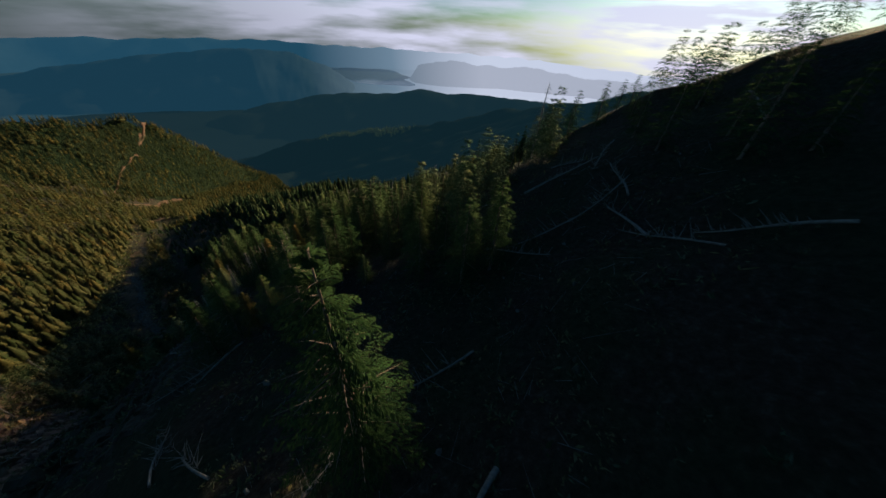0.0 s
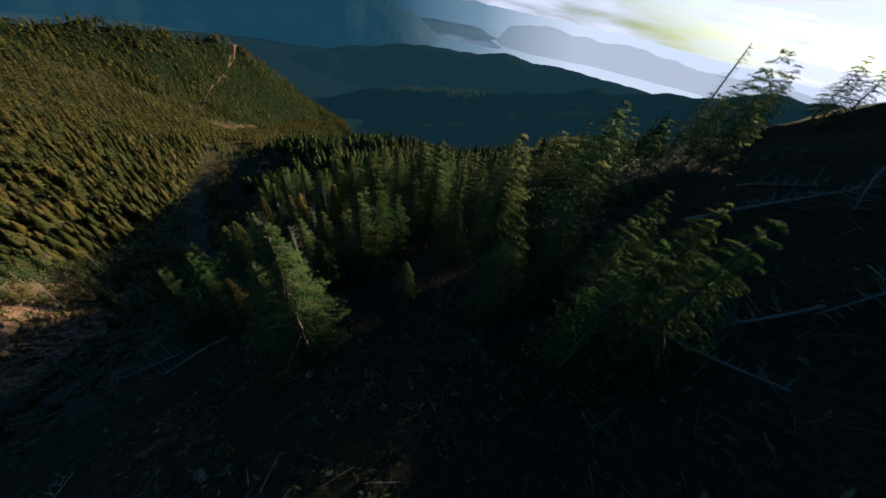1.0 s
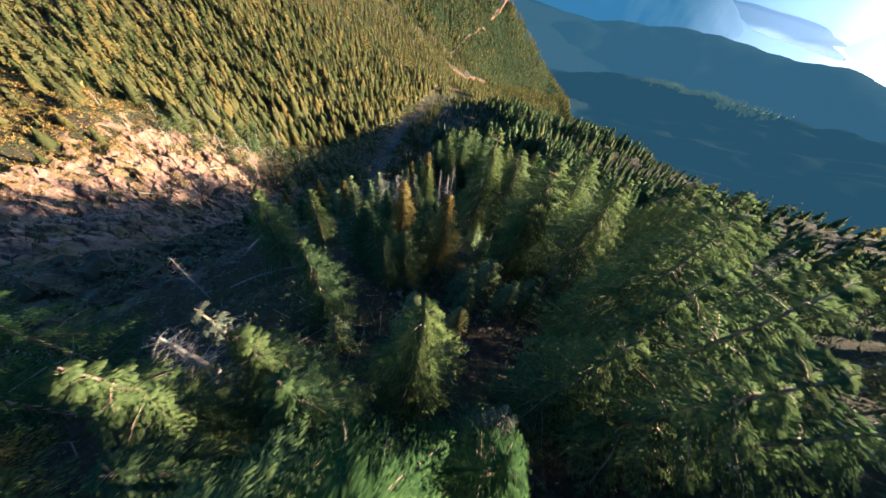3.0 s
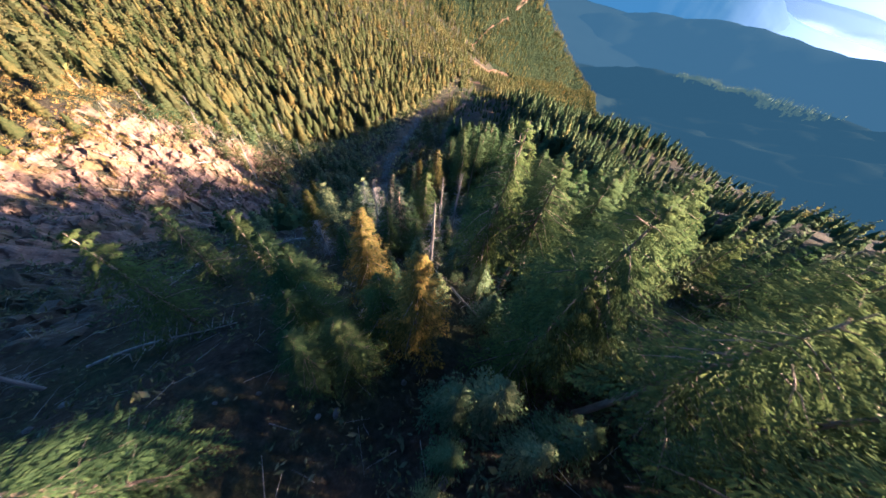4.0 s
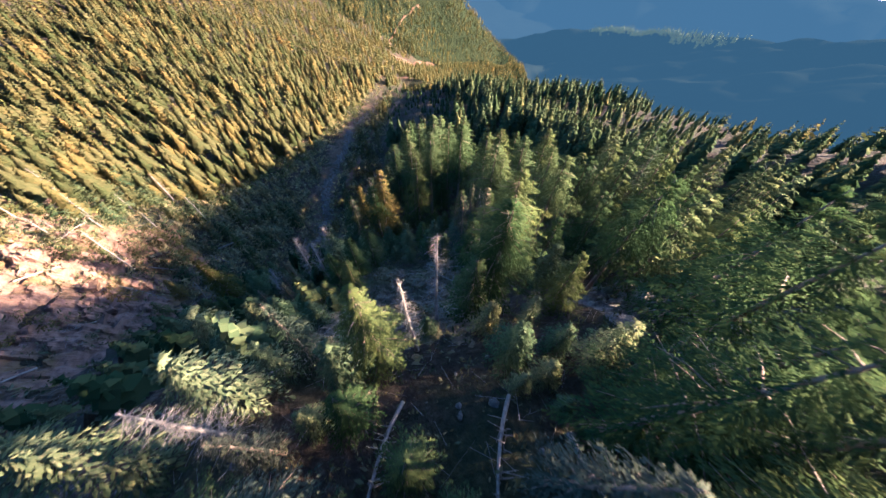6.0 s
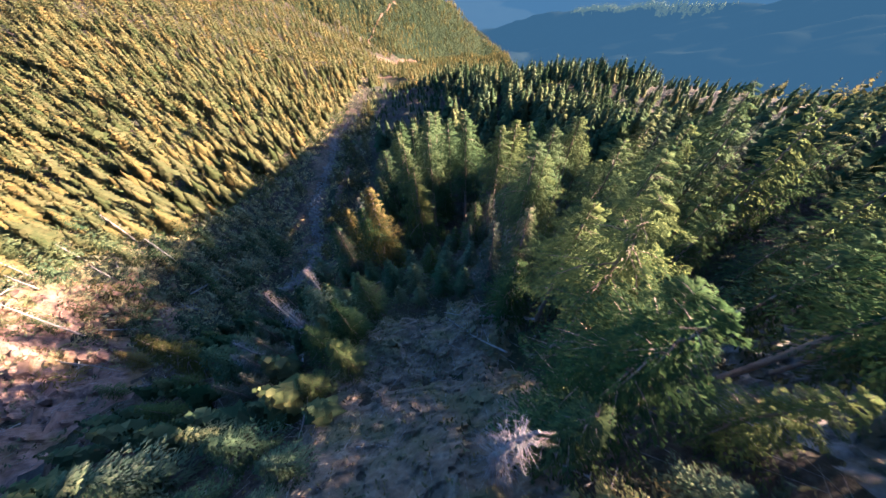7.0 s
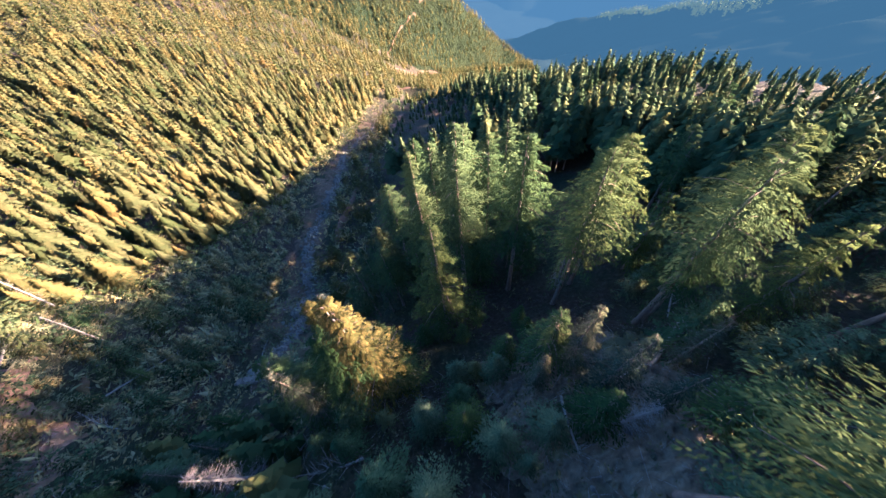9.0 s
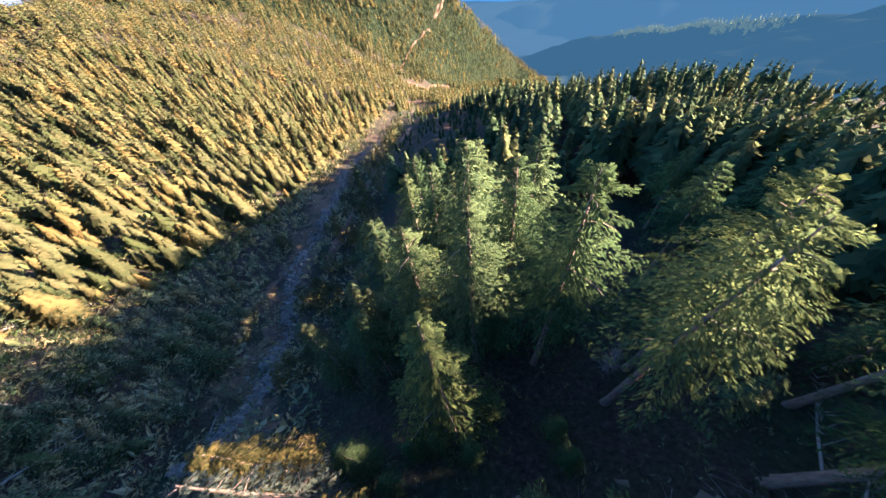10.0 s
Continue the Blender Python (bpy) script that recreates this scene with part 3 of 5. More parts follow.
CLEAR += [
    (9, -9.4, 64.9, -47.3), (2, 18.9, 66.8, -42.5), (6, -15.7, 63, -53), (9, -40.5, 49.7, -52.5), (9, -16.3, 15, -19.6), (1, -11.5, 64.5, -51), (4, -16.5, 64, -52.5), (2, 25.6, 71.3, -44.5), (2, 9.2, 52.4, -34.1), (3, -2.3, 75.2, -52.4),
    (1, 13.4, 74, -46), (2, 17.2, 77.1, -47.2), (0, 6.5, 88.4, -51.7), (1, 8.8, 80.5, -47.7), (0, -8.6, 92.3, -60), (1, -4, 112, -65), (2, 2.9, 94.6, -53), (1, 5.8, 106, -60), (3, -5, 103, -62),
    (0, 35, 102, -63), (1, 36, 96, -61), (2, 52, 102, -58), (0, 35, 87, -57.5), (9, -15.7, 70.7, -56.2), (2, -3.5, 84, -54), (0, -10, 82, -63), (1, 1.5, 82, -50.5), (1, 12, 98, -56), (0, -1, 97, -57),
    # from (45, -41) on, crest trees are added to block the sun
    (0, 24.4, -49.9, 25), (1, 25.5, -55.5, 26.3), (0, 20.5, -57.2, 28.5), (1, 19.2, -61, 27), (2, 37, -51, 28), (3, 30, -46, 22), (0, 33, -58, 28), (1, 44, -48, 27), (0, 45, -41, 22), (1, 47, -36, 20.5), (0, 43, -37, 19.5), (2, 48, -31, 18.5), (1, 44, -32, 17), (0, 46, -27, 15), (3, 40, -29, 14), (1, 50, -38, 21), (0, 39, -43, 21), (2, 50, -24, 13),
]
CLEAR += [
    (0, 1.2, -39.5, 14.2), (1, 3.8, -41.5, 16), (3, 5.5, -37, 12.5), (3, 1.1, -32.7, 10.4), (0, 4.3, -34.2, 10.2), (1, 7.5, -39.5, 14.5), (0, 8, -33, 9.3), (3, 5.1, -27.4, 8.2), (0, 3.6, -23.5, 5.2), (3, -3.1, -26, 1.8),
    (0, 9, -28.5, 8), (1, 12, -36, 12), (2, 11, -23, 6), (9, -13, -21.8, -0.8), (9, -16.4, -18.9, -0.5), (0, 7.7, 18.6, -15), (6, 2.9, 16.9, -16.7), (1, 7.2, 14.8, -13), (2, 15.4, 25.2, -18), (0, -9.6, 13.5, -19.5), (3, -10.5, 10.5, -19.5), (6, -9.4, 19, -22),
]
# close under the flight and on the bank to its right
CLEAR += [
    # in this row the five at x 15 to 20 are added to cast shade
    (0, -22.4, 6, -14.7), (2, 17, 1, -2), (1, 15.5, -1.5, -1.8), (2, 18, -3, -1), (0, 18.5, 4.2, -3.5), (1, 20, 1.8, -2.2), (3, -14.1, -20.4, 1.9), (3, -2, -17.7, 5.6), (3, -4.2, -18.4, 5), (1, -6.8, -14.3, 0.6), (2, 9.1, -8.3, 3.5), (0, 8.5, -10.2, 2.5), (2, 9.4, -11.7, 4.5), (1, 7.9, -14, 4.2),
    (0, 11.8, -4.9, 1), (0, 9.3, -1.3, -1.4), (1, 6.4, 2.3, -2.6), (1, 8.6, -7.5, -0.1), (0, 5.6, -12.6, 1.1), (0, 5.6, 10.7, -7.5), (2, 11.4, 8.1, -5.3), (0, 5.5, 1.2, -5.7), (1, 7.1, 1.9, -5.3),
    (0, -9.5, 1.9, -8.8), (0, -8.6, 2.1, -9.8), (3, -6.4, 0, -9.3), (0, 7.3, 5.2, -8), (0, 8.4, -20.2, 4.3), (1, 5.2, -27.4, 9.2), (0, 14.7, -19.3, 7.6), (0, 12.2, -8.9, 2.2), (2, 10.6, -23.7, 8.4),
    (1, 9.9, 12.3, -9.2), (0, 11.3, 9.8, -7.6), (1, 10.5, 17.1, -13.6), (0, 7.9, 14.8, -13.3), (3, 9.1, 14.2, -13.2), (1, 11.5, 21.8, -15.3), (6, -9.9, 24.9, -23.8), (8, -6.1, 14.9, -16.2), (0, -9.1, 12.7, -20.5),
    (7, -1.7, 59.2, -56.7), (6, 5.5, 61.9, -55.5), (0, 21.1, 42.4, -34.9), (6, -22.4, 44.7, -48.2), (8, -22.8, 42.6, -47), (6, -21.7, 40.3, -46), (9, -56.8, 54.9, -65.4),
    (2, 36, 89.2, -55.9), (0, 24.6, 76.9, -55.3), (1, 26.7, 64.7, -48.1), (2, 27.6, 60.3, -42), (2, 37.1, 58.7, -34.9), (6, -35, 59.8, -65.9), (0, 30.1, 73.5, -52.8),
    (7, -7.7, 65.8, -61.6), (6, -11.8, 80.8, -70), (6, 17.7, 61.3, -52.1), (7, 3.7, 66, -60.8), (2, 25.1, 88.2, -55), (0, -1.5, 93, -71.1), (6, 13, 58, -51), (7, 16, 56.5, -49), (7, 8.5, 58, -53), (0, 20, 67, -50),
    (6, 8.9, 63.1, -50.5), (6, 10.5, 60.2, -49.5), (7, 7, 64.1, -53), (0, 8.2, 41.5, -31), (7, 5, 42.9, -38.5), (6, 7.5, 47.7, -37.5), (0, 10.5, 52.7, -36),
    (0, -7.0, -0.6, -9.2), (1, -8.2, 1.0, -9.6), (3, -4.2, -1.6, -8.6), (0, -3.2, 1.1, -9), (1, -9.4, -16.1, 1.8), (3, 0.9, -16.6, 2.3), (7, -8.3, -17.8, 0.0), (3, -55.2, 48.7, -63.5), (7, -39.3, 46.2, -58.9), (6, -25.8, 40.6, -48.4), (1, -37.6, 41.3, -53.4), (6, -28.1, 51.3, -56.5), (7, -48.2, 59.3, -71.7), (0, -15.0, 42.8, -43.7), (1, -11.7, 39.9, -41.4), (6, -30.5, 61.7, -65.3), (0, -12.2, 44.4, -42.5), (0, -10.7, 48.9, -45.2), (7, -14.8, 38.1, -43.4), (3, -71.8, 62.6, -68.1),
    (7, -47.3, 77.8, -80.9), (6, -38.2, 83.7, -80.6), (3, -70.6, 87.5, -78.9), (0, -18.1, 83.5, -73.6), (1, -15.4, 89.7, -74.5), (6, -14.7, 67.5, -62.1), (7, -34.3, 65.5, -71.1), (0, -10.6, 71.3, -63.8), (0, -55.7, 76.4, -76.9), (7, -2.9, 17.9, -23.6), (7, -6.1, 20.5, -24.6), (3, -3.9, 12.9, -18.4), (0, -5.7, 15.2, -18.7), (6, -7.7, 17.1, -18.8), (0, -10.5, 16.7, -21.5), (1, -10.1, 14.6, -20.8), (7, -0.9, 15.7, -22.3), (0, -6.8, 13.1, -17.3),
]
# the dense tree that the flight begins over
plant(FULL[3], -17.6, -46.85, top=22.0, turn=40, broad=0.92)
g = random.Random(5)
for k, x, y, top in CLEAR:
    plant(kind_for(k, x, y, top), x, y, top=top, turn=g.uniform(0, 360))


# ---- the woods ----
# left edge of the wood on the right of the flight, by y
WOOD_EDGE = [(-40, 40), (-30, 30), (-16, 8), (0, 4), (30, 6), (45, 13), (60, 28), (75, 37), (95, 36), (108, 40), (125, 30), (145, 5), (200, -30)]
PATH_TOP = [(-60, 28), (-17, 9.8), (0, 0), (30, -17.3), (67, -37.7), (90, -44), (130, -56), (200, -70), (400, -110)]

ROAD_TOP = [(-28, 492), (-33, 523), (-18, 565), (6, 602), (18, 618), (41, 646), (60, 690)]
LANDING = [(-26, 466), (-12, 482), (8, 512), (30, 540)]
SPUR = [(-22, 332), (-6, 344)]


# lower edge of the wood on the sunny side, by y
LEFT_EDGE = [(-100, -96), (60, -96), (70, -90), (76, -84), (82, -79), (104, -72), (127, -60), (141, -58), (163, -55), (182, -50), (196, -46), (330, -26), (500, -4), (560, 30), (630, 80), (700, 172), (800, 340)]


def wooded(x, y):
    """How densely trees stand, 0 to 1."""
    cx = along(y, CREEK_X)
    d = cx - x
    leftwood = ease(0, 5, along(y, LEFT_EDGE) - x) * ease(66, 76, y - 0.25 * (x + 84))
    ledge = 0.4 * ease(92, 100, -x) * ease(-20, 0, y) * (1 - ease(62, 74, y))
    leftwood = np.maximum(leftwood, ledge)
    farleft = ease(85, 110, d) * ease(-40, 20, y)
    bench = ease(22, 40, -d) * ease(112, 128, y) * (1 - ease(0, 15, x - along(y, SHOULDER_X)))
    edge = along(y, WOOD_EDGE)
    rightwood = ease(0, 6, x - edge) * ease(-32, -22, y)
    thin = 0.5 * ease(-18, -13, x) * (1 - ease(-6, -4, x)) * ease(-13, -8, y) * (1 - ease(30, 36, y))
    clump = ease(-18, -14, x) * ease(66, 70, y) * (1 - ease(112, 122, y)) * (1 - ease(11, 15, x)) * 0.7
    rightwood = np.maximum.reduce([rightwood, thin, clump])
    cut = np.ones_like(x, dtype=float)
    for line, half in ((ROAD_TOP, 1.9), (LANDING, 11.0), (SPUR, 6.0)):
        for (x0, y0), (x1, y1) in zip(line, line[1:]):
            s = np.clip(((x - x0) * (x1 - x0) + (y - y0) * (y1 - y0)) / ((x1 - x0) ** 2 + (y1 - y0) ** 2), 0, 1)
            cut *= np.hypot(x - x0 - s * (x1 - x0), y - y0 - s * (y1 - y0)) > half
    return np.clip(np.maximum.reduce([leftwood, farleft, bench, rightwood]), 0, 1) * cut


def tall(x, y):
    """How tall the wood grows right of the creek, by place: capped to fit the skyline in the camera's view."""
    near = along(x, [(10, 17), (40, 16), (50, 13), (60, 9), (75, 7)])
    mid = along(x, [(10, 22), (30, 22), (40, 20), (50, 16), (60, 10), (75, 10), (90, 7), (130, 6)])
    far = along(x, [(-20, 6), (10, 8), (30, 15), (45, 20), (60, 15), (90, 15), (130, 20)])
    a, b = ease(30, 60, y), ease(140, 175, y)
    return (near * (1 - a) + mid * a) * (1 - b) + far * b


def scatter(x0, x1, y0, y1, step, seed):
    r = np.random.default_rng(seed)
    xs, ys = np.meshgrid(np.arange(x0, x1, step), np.arange(y0, y1, step), indexing="ij")
    xs = (xs + r.uniform(-0.45, 0.45, xs.shape) * step).ravel()
    ys = (ys + r.uniform(-0.45, 0.45, ys.shape) * step).ravel()
    keep = r.uniform(0, 1, len(xs)) < wooded(xs, ys)
    return xs[keep], ys[keep], r


def clear_of_path(x, y, top, room=6.0):
    ok = np.ones(len(x), bool)
    for a, b in zip(PATH_XYZ, PATH_XYZ[1:]):
        for s in np.linspace(0, 1, 6):
            p = a + (b - a) * s
            ok &= ~((np.hypot(x - p[0], y - p[1]) < room) & (top > p[2] - 3))
    return ok


# nearest wood, tree by tree
nx, ny, r = scatter(-48, 60, -32, 125, 4.6, 3)
near_rank = np.hypot(nx - 0, 0.6 * (ny - 35))
order = np.argsort(near_rank)[:300]
nx, ny = nx[order], ny[order]
gz = land(nx, ny)
top = np.minimum(gz + r.uniform(0.65, 1.0, len(nx)) * tall(nx, ny), along(ny, PATH_TOP) - r.uniform(4, 11, len(nx)) + 0.08 * np.maximum(np.abs(nx) - 12, 0))
top = np.where((nx < -11) & (ny < 66), np.minimum(top, gz + r.uniform(5, 12, len(nx))), top)
nh = np.maximum(top - gz, 5)
nh = np.where((nx > -10) & (nx < 10) & (ny > 66) & (ny < 80), np.minimum(nh, r.uniform(4, 7, len(nx))), nh)
ok = clear_of_path(nx, ny, gz + nh, 7)
NEAR_SET = []
for x, y, h, o in zip(nx, ny, nh, ok):
    if o and len(NEAR_SET) < 60 and min(math.hypot(x - c[1], y - c[2]) for c in CLEAR) > (5.0 if y < 45 else 2.6):
        k = int(r.integers(0, 5)) if r.uniform() > 0.1 else int(r.integers(5, 7))
        kind = kind_for(k, x, y, land_at(x, y) + h)
        plant(kind, float(x), float(y), scale=float(h / kind[0]), turn=float(r.uniform(0, 360)))
        NEAR_SET.append((x, y))
# young trees and thickets in the gully, under the flight, on the bank and along the upper crest: x, y, height
BRUSH = []
# the sets from x 13 and x 3.5 are added to block low sun
for x0, x1, y0, y1, count, low, high, room in (
    (-46, -13, 18, 72, 24, 4.5, 11, 3.2), (-15, 5, 49.5, 67, 34, 4, 9.5, 1.9), (-7, 8, -11, 0, 14, 3, 7, 1.7), (-8, 9, 20, 36, 24, 2.5, 7, 1.7),
    (13, 42, -34, -13, 22, 8, 14, 1.7), (42, 53, -74, -40, 30, 5, 9, 1.7), (8, 20, 36, 56, 14, 4, 11, 1.7), (-24, -8, 22, 40, 16, 3, 8, 1.7),
    (-8, 5, 4, 15, 34, 2.5, 6, 1.5), (18, 40, 55, 80, 14, 5, 10, 1.7), (3.5, 13, -4, 17, 34, 4, 9, 1.5),
):
    for _ in range(count):
        x, y = float(r.uniform(x0, x1)), float(r.uniform(y0, y1))
        if (-12 < x < 3 and 28 < y < 46) or min(min(math.hypot(x - c[0], y - c[1]) for c in NEAR_SET), min(math.hypot(x - c[1], y - c[2]) for c in CLEAR)) < room:
            continue
        BRUSH.append((x, y, float(r.uniform(low, high))))
        NEAR_SET.append((x, y))
NEAR_SET = np.array(NEAR_SET)


def cone_tree(tiers, per, seed, radius, subs=True):
    """A conifer of unit height for the woods: whorls of drooping boughs that close into a ragged pointed cone."""
    r = np.random.default_rng(seed)
    n = tiers * per
    tier = np.repeat(np.arange(tiers), per)
    u = np.clip(0.05 + 0.93 * (tier + 0.5 + r.normal(0, 0.22, n)) / tiers, 0.03, 0.97)
    az = np.tile(np.arange(per), tiers) * 6.2832 / per + tier * 0.9 + r.normal(0, 0.22, n)
    ln = radius * (1 - u) ** 0.8 * r.uniform(0.68, 1.25, n) * np.where(u < 0.16, 0.8, 1) + 0.016
    slope = -r.uniform(0.35, 0.85, n) + 1.2 * (u > 0.93)
    boughs = []

    def add(base, a, slope, length, wide):
        o = unit(np.stack([np.cos(a), np.sin(a), slope], -1))
        side = unit(np.stack([-np.sin(a), np.cos(a), r.normal(0, 0.25, n)], -1))
        boughs.append(kites(base, o, side, length, length * wide * r.uniform(0.8, 1.25, n), r.uniform(0.03, 0.16, n)))

    root = np.stack([0 * az, 0 * az, u + 0.25 * ln], -1)
    add(root, az, slope, ln * 1.1, 0.26 if subs else 0.42)
    if subs:
        for sg in (-1, 1):
            mid = root + np.stack([np.cos(az), np.sin(az), slope], -1) * (ln * 0.38)[:, None]
            add(mid, az + sg * r.uniform(0.45, 0.8, n), slope - 0.25, ln * 0.62, 0.24)
    # the leading shoot
    boughs.append(kites(np.array([[0, 0, 0.93]] * 2), np.array([[0, 0, 1.0]] * 2), np.array([[1.0, 0, 0], [0, 1.0, 0]]), np.full(2, 0.07), np.full(2, 0.012), np.zeros(2)))
    return np.concatenate(boughs)


def wood_stuff(name, xs, ys, hs, templates, seed, label, mat=FOLIAGE_FAR):
    r = np.random.default_rng(seed)
    zs = land(xs, ys) - 0.3
    turn, pick, wide = r.uniform(0, 6.283, len(xs)), r.integers(0, len(templates), len(xs)), r.uniform(0.85, 1.2, len(xs))
    vs, tone, normals = [], [], []
    templates = [outward(v, 0.95) for v in templates]
    for x, y, z, h, t, p, w in zip(xs, ys, zs, hs, turn, pick, wide):
        v, nv = templates[p]
        c, s = math.cos(t), math.sin(t)
        normals.append(np.stack([c * nv[:, 0] - s * nv[:, 1], s * nv[:, 0] + c * nv[:, 1], nv[:, 2]], -1))
        c, s = c * h * w, s * h * w
        vs.append(np.stack([x + c * v[:, 0] - s * v[:, 1], y + s * v[:, 0] + c * v[:, 1], z + h * v[:, 2]], -1))
        tone.append(np.full(len(v), r.uniform(0, 1)))
    v = np.concatenate(vs)
    n = len(v) // 4
    me = bpy.data.meshes.new(name)
    me.vertices.add(len(v))
    me.vertices.foreach_set("co", v.astype(np.float32).ravel())
    me.loops.add(len(v))
    me.loops.foreach_set("vertex_index", np.arange(len(v), dtype=np.int32))
    me.polygons.add(n)
    me.polygons.foreach_set("loop_start", np.arange(0, len(v), 4, dtype=np.int32))
    me.attributes.new("tone", "FLOAT", "POINT").data.foreach_set("value", np.concatenate(tone).astype(np.float32))
    me.materials.append(mat)
    me.update(calc_edges=True)
    set_normals(me, np.concatenate(normals))
    return tagged(new(name, me), label, "forest", kind="stuff")


def drop_near(xs, ys, dist):
    ok = np.ones(len(xs), bool)
    for x, y in NEAR_SET:
        ok &= np.hypot(xs - x, ys - y) > dist
    for c in CLEAR:
        ok &= np.hypot(xs - c[1], ys - c[2]) > dist
    return ok


MID = [cone_tree(9, 7, 300 + k, 0.32, False) for k in range(8)]
LOW = [cone_tree(6, 4, 400 + k, 0.33, False) for k in range(6)]
RICH = [cone_tree(17, 10, 600 + k, 0.34) for k in range(8)]
# crowns on bare stems, for the close-grown wood on the shoulder
HIGH = [cone_tree(*((13, 8) if k < 5 else (9, 7)), 620 + k, 0.36, k < 5) * (0.6, 0.6, 0.72) + (0, 0, 0.28) for k in range(8)]
FINE = [conifer_sprays(17.0, 3.6, 78, 22, 640 + k, droop=0.5, bare=0.28, spray_len=0.10, spray_min=0.24, slim=0.17, taper=1.0)[0] / 17.0 for k in range(5)]
YOUNG = [conifer_sprays(5.0, 1.6, 36, 6, 660 + k, droop=0.4, bare=0.02, spray_len=0.22, spray_min=0.2, slim=0.2)[0] / 5.0 for k in range(5)]

THICKET = [conifer_sprays(8.0, 2.6, 84, 26, 680 + k, droop=0.42, bare=0.04, spray_len=0.09, spray_min=0.16, slim=0.17)[0] / 8.0 for k in range(5)]
bx, by, bh = np.array(BRUSH).T
wood_stuff("forest", bx, by, bh, THICKET, 18, "young conifers and thickets in the shade under the old trees", THICKET_NEEDLES)

xs, ys, r = scatter(-48, 66, -32, 125, 4.6, 3)
gz = land(xs, ys)
hs = np.maximum(np.minimum(gz + r.uniform(0.65, 1.0, len(xs)) * tall(xs, ys), along(ys, PATH_TOP) - r.uniform(4, 11, len(xs)) + 0.08 * np.maximum(np.abs(xs) - 12, 0)) - gz, 5)
near_d = np.array([np.hypot(FLIGHT[:, 0] - x, FLIGHT[:, 1] - y).min() for x, y in zip(xs, ys)])
ok = drop_near(xs, ys, 2.2) & (near_d > 20) & (xs > -20)
for part_of, trees, seed in ((ok & (near_d < 46), FINE, 20), (ok & (near_d >= 46), HIGH, 28)):
    wood_stuff("forest", xs[part_of], ys[part_of], hs[part_of], trees, seed, "dense conifers on the shoulder with sunlit tops", SHADE_NEEDLES)
# more trees added close together at the wood's edge to block the low sun
ex, ey = np.meshgrid(np.arange(33, 64, 3.4), np.arange(80, 124, 3.4), indexing="ij")
ex, ey = (ex + r.uniform(-1.3, 1.3, ex.shape)).ravel(), (ey + r.uniform(-1.3, 1.3, ey.shape)).ravel()
keep = (ex > along(ey, WOOD_EDGE)) & drop_near(ex, ey, 1.8)
wood_stuff("forest", ex[keep], ey[keep], r.uniform(0.8, 1.0, keep.sum()) * tall(ex[keep], ey[keep]), HIGH[:5], 29, "close-grown conifers on the shoulder, added to block low sun", SHADE_NEEDLES)
trunks, trunk_faces = [], []
for x, y, z, h in zip(xs[ok], ys[ok], land(xs[ok], ys[ok]), hs[ok]):
    tube(trunks, trunk_faces, [(x, y, z - 0.5), (x, y, z + h * 0.8)], (0.008 * h + 0.05, 0.05), 5)
tagged(new("forest_trunks", mesh_from("forest_trunks", trunks, trunk_faces, BARK)), "bare lower trunks of the conifers on the shoulder", "trunks", kind="stuff")

gx_, gy_ = np.meshgrid(np.arange(-46, -12, 3.7), np.arange(27, 67, 3.7), indexing="ij")
r = np.random.default_rng(71)
xs, ys = (gx_ + r.uniform(-1.4, 1.4, gx_.shape)).ravel(), (gy_ + r.uniform(-1.4, 1.4, gx_.shape)).ravel()
ok = drop_near(xs, ys, 1.6)
wood_stuff("forest", xs[ok], ys[ok], r.uniform(4.5, 9.5, ok.sum()), MID, 72, "young conifers crowding the gully, coloured dark for its shade", SHADE_NEEDLES)

# the valley side in the sun, richer trees where the flight comes nearest
xs, ys, r = scatter(-210, 130, -60, 300, 4.6, 11)
hs = r.uniform(6.2, 10.4, len(xs)) * (1 + 0.3 * rough_field(xs, ys, 40, 11)) * (1 - 0.35 * ((xs < -88) & (ys < 70)))
hs = np.where(xs > along(ys, CREEK_X), r.uniform(0.6, 1.0, len(xs)) * tall(xs, ys), hs)
ok = drop_near(xs, ys, 3.6) & (rough_field(xs, ys, 24, 31) > -0.8) & ((xs < along(ys, CREEK_X)) | (r.uniform(0, 1, len(xs)) < np.where(xs > 35, 0.85, 0.55))) & ~((xs > -48) & (xs < 66) & (ys < 125))
side = xs > along(ys, CREEK_X)
close = np.hypot(xs + 5, ys - 62) < 125
for part_of, trees, seed, label, mat in (
    (~side & close, RICH, 21, "dense conifer forest lit gold by low sun", FOLIAGE_FAR),
    (~side & ~close, MID, 26, "dense conifer forest on the far part of the sunny slope", FOLIAGE_FAR),
    (side & close, HIGH, 24, "green conifers on the bench above the creek, coloured dark for shade", SHADE_NEEDLES),
    (side & ~close, HIGH[5:], 27, "green conifers further along the bench, coloured dark for shade", SHADE_NEEDLES),
):
    wood_stuff("forest", xs[ok & part_of], ys[ok & part_of], hs[ok & part_of], trees, seed, label, mat)

xs, ys, r = scatter(-350, 230, 0, 800, 4.7, 12)
hs = r.uniform(6, 10, len(xs)) * (1 + 0.3 * rough_field(xs, ys, 60, 11))
ok = ~((xs > -210) & (xs < 130) & (ys < 300)) & (rough_field(xs, ys, 34, 31) > -0.95) & (xs > along(ys, CREST_X) - 25)
wood_stuff("forest", xs[ok], ys[ok], hs[ok], LOW, 22, "distant conifer forest on the valley side")
r = np.random.default_rng(19)
s = r.uniform(0, 1, 420) ** 0.8
crest = np.array([(600, 600), (575, 700), (572, 790), (540, 890), (505, 960)], float)
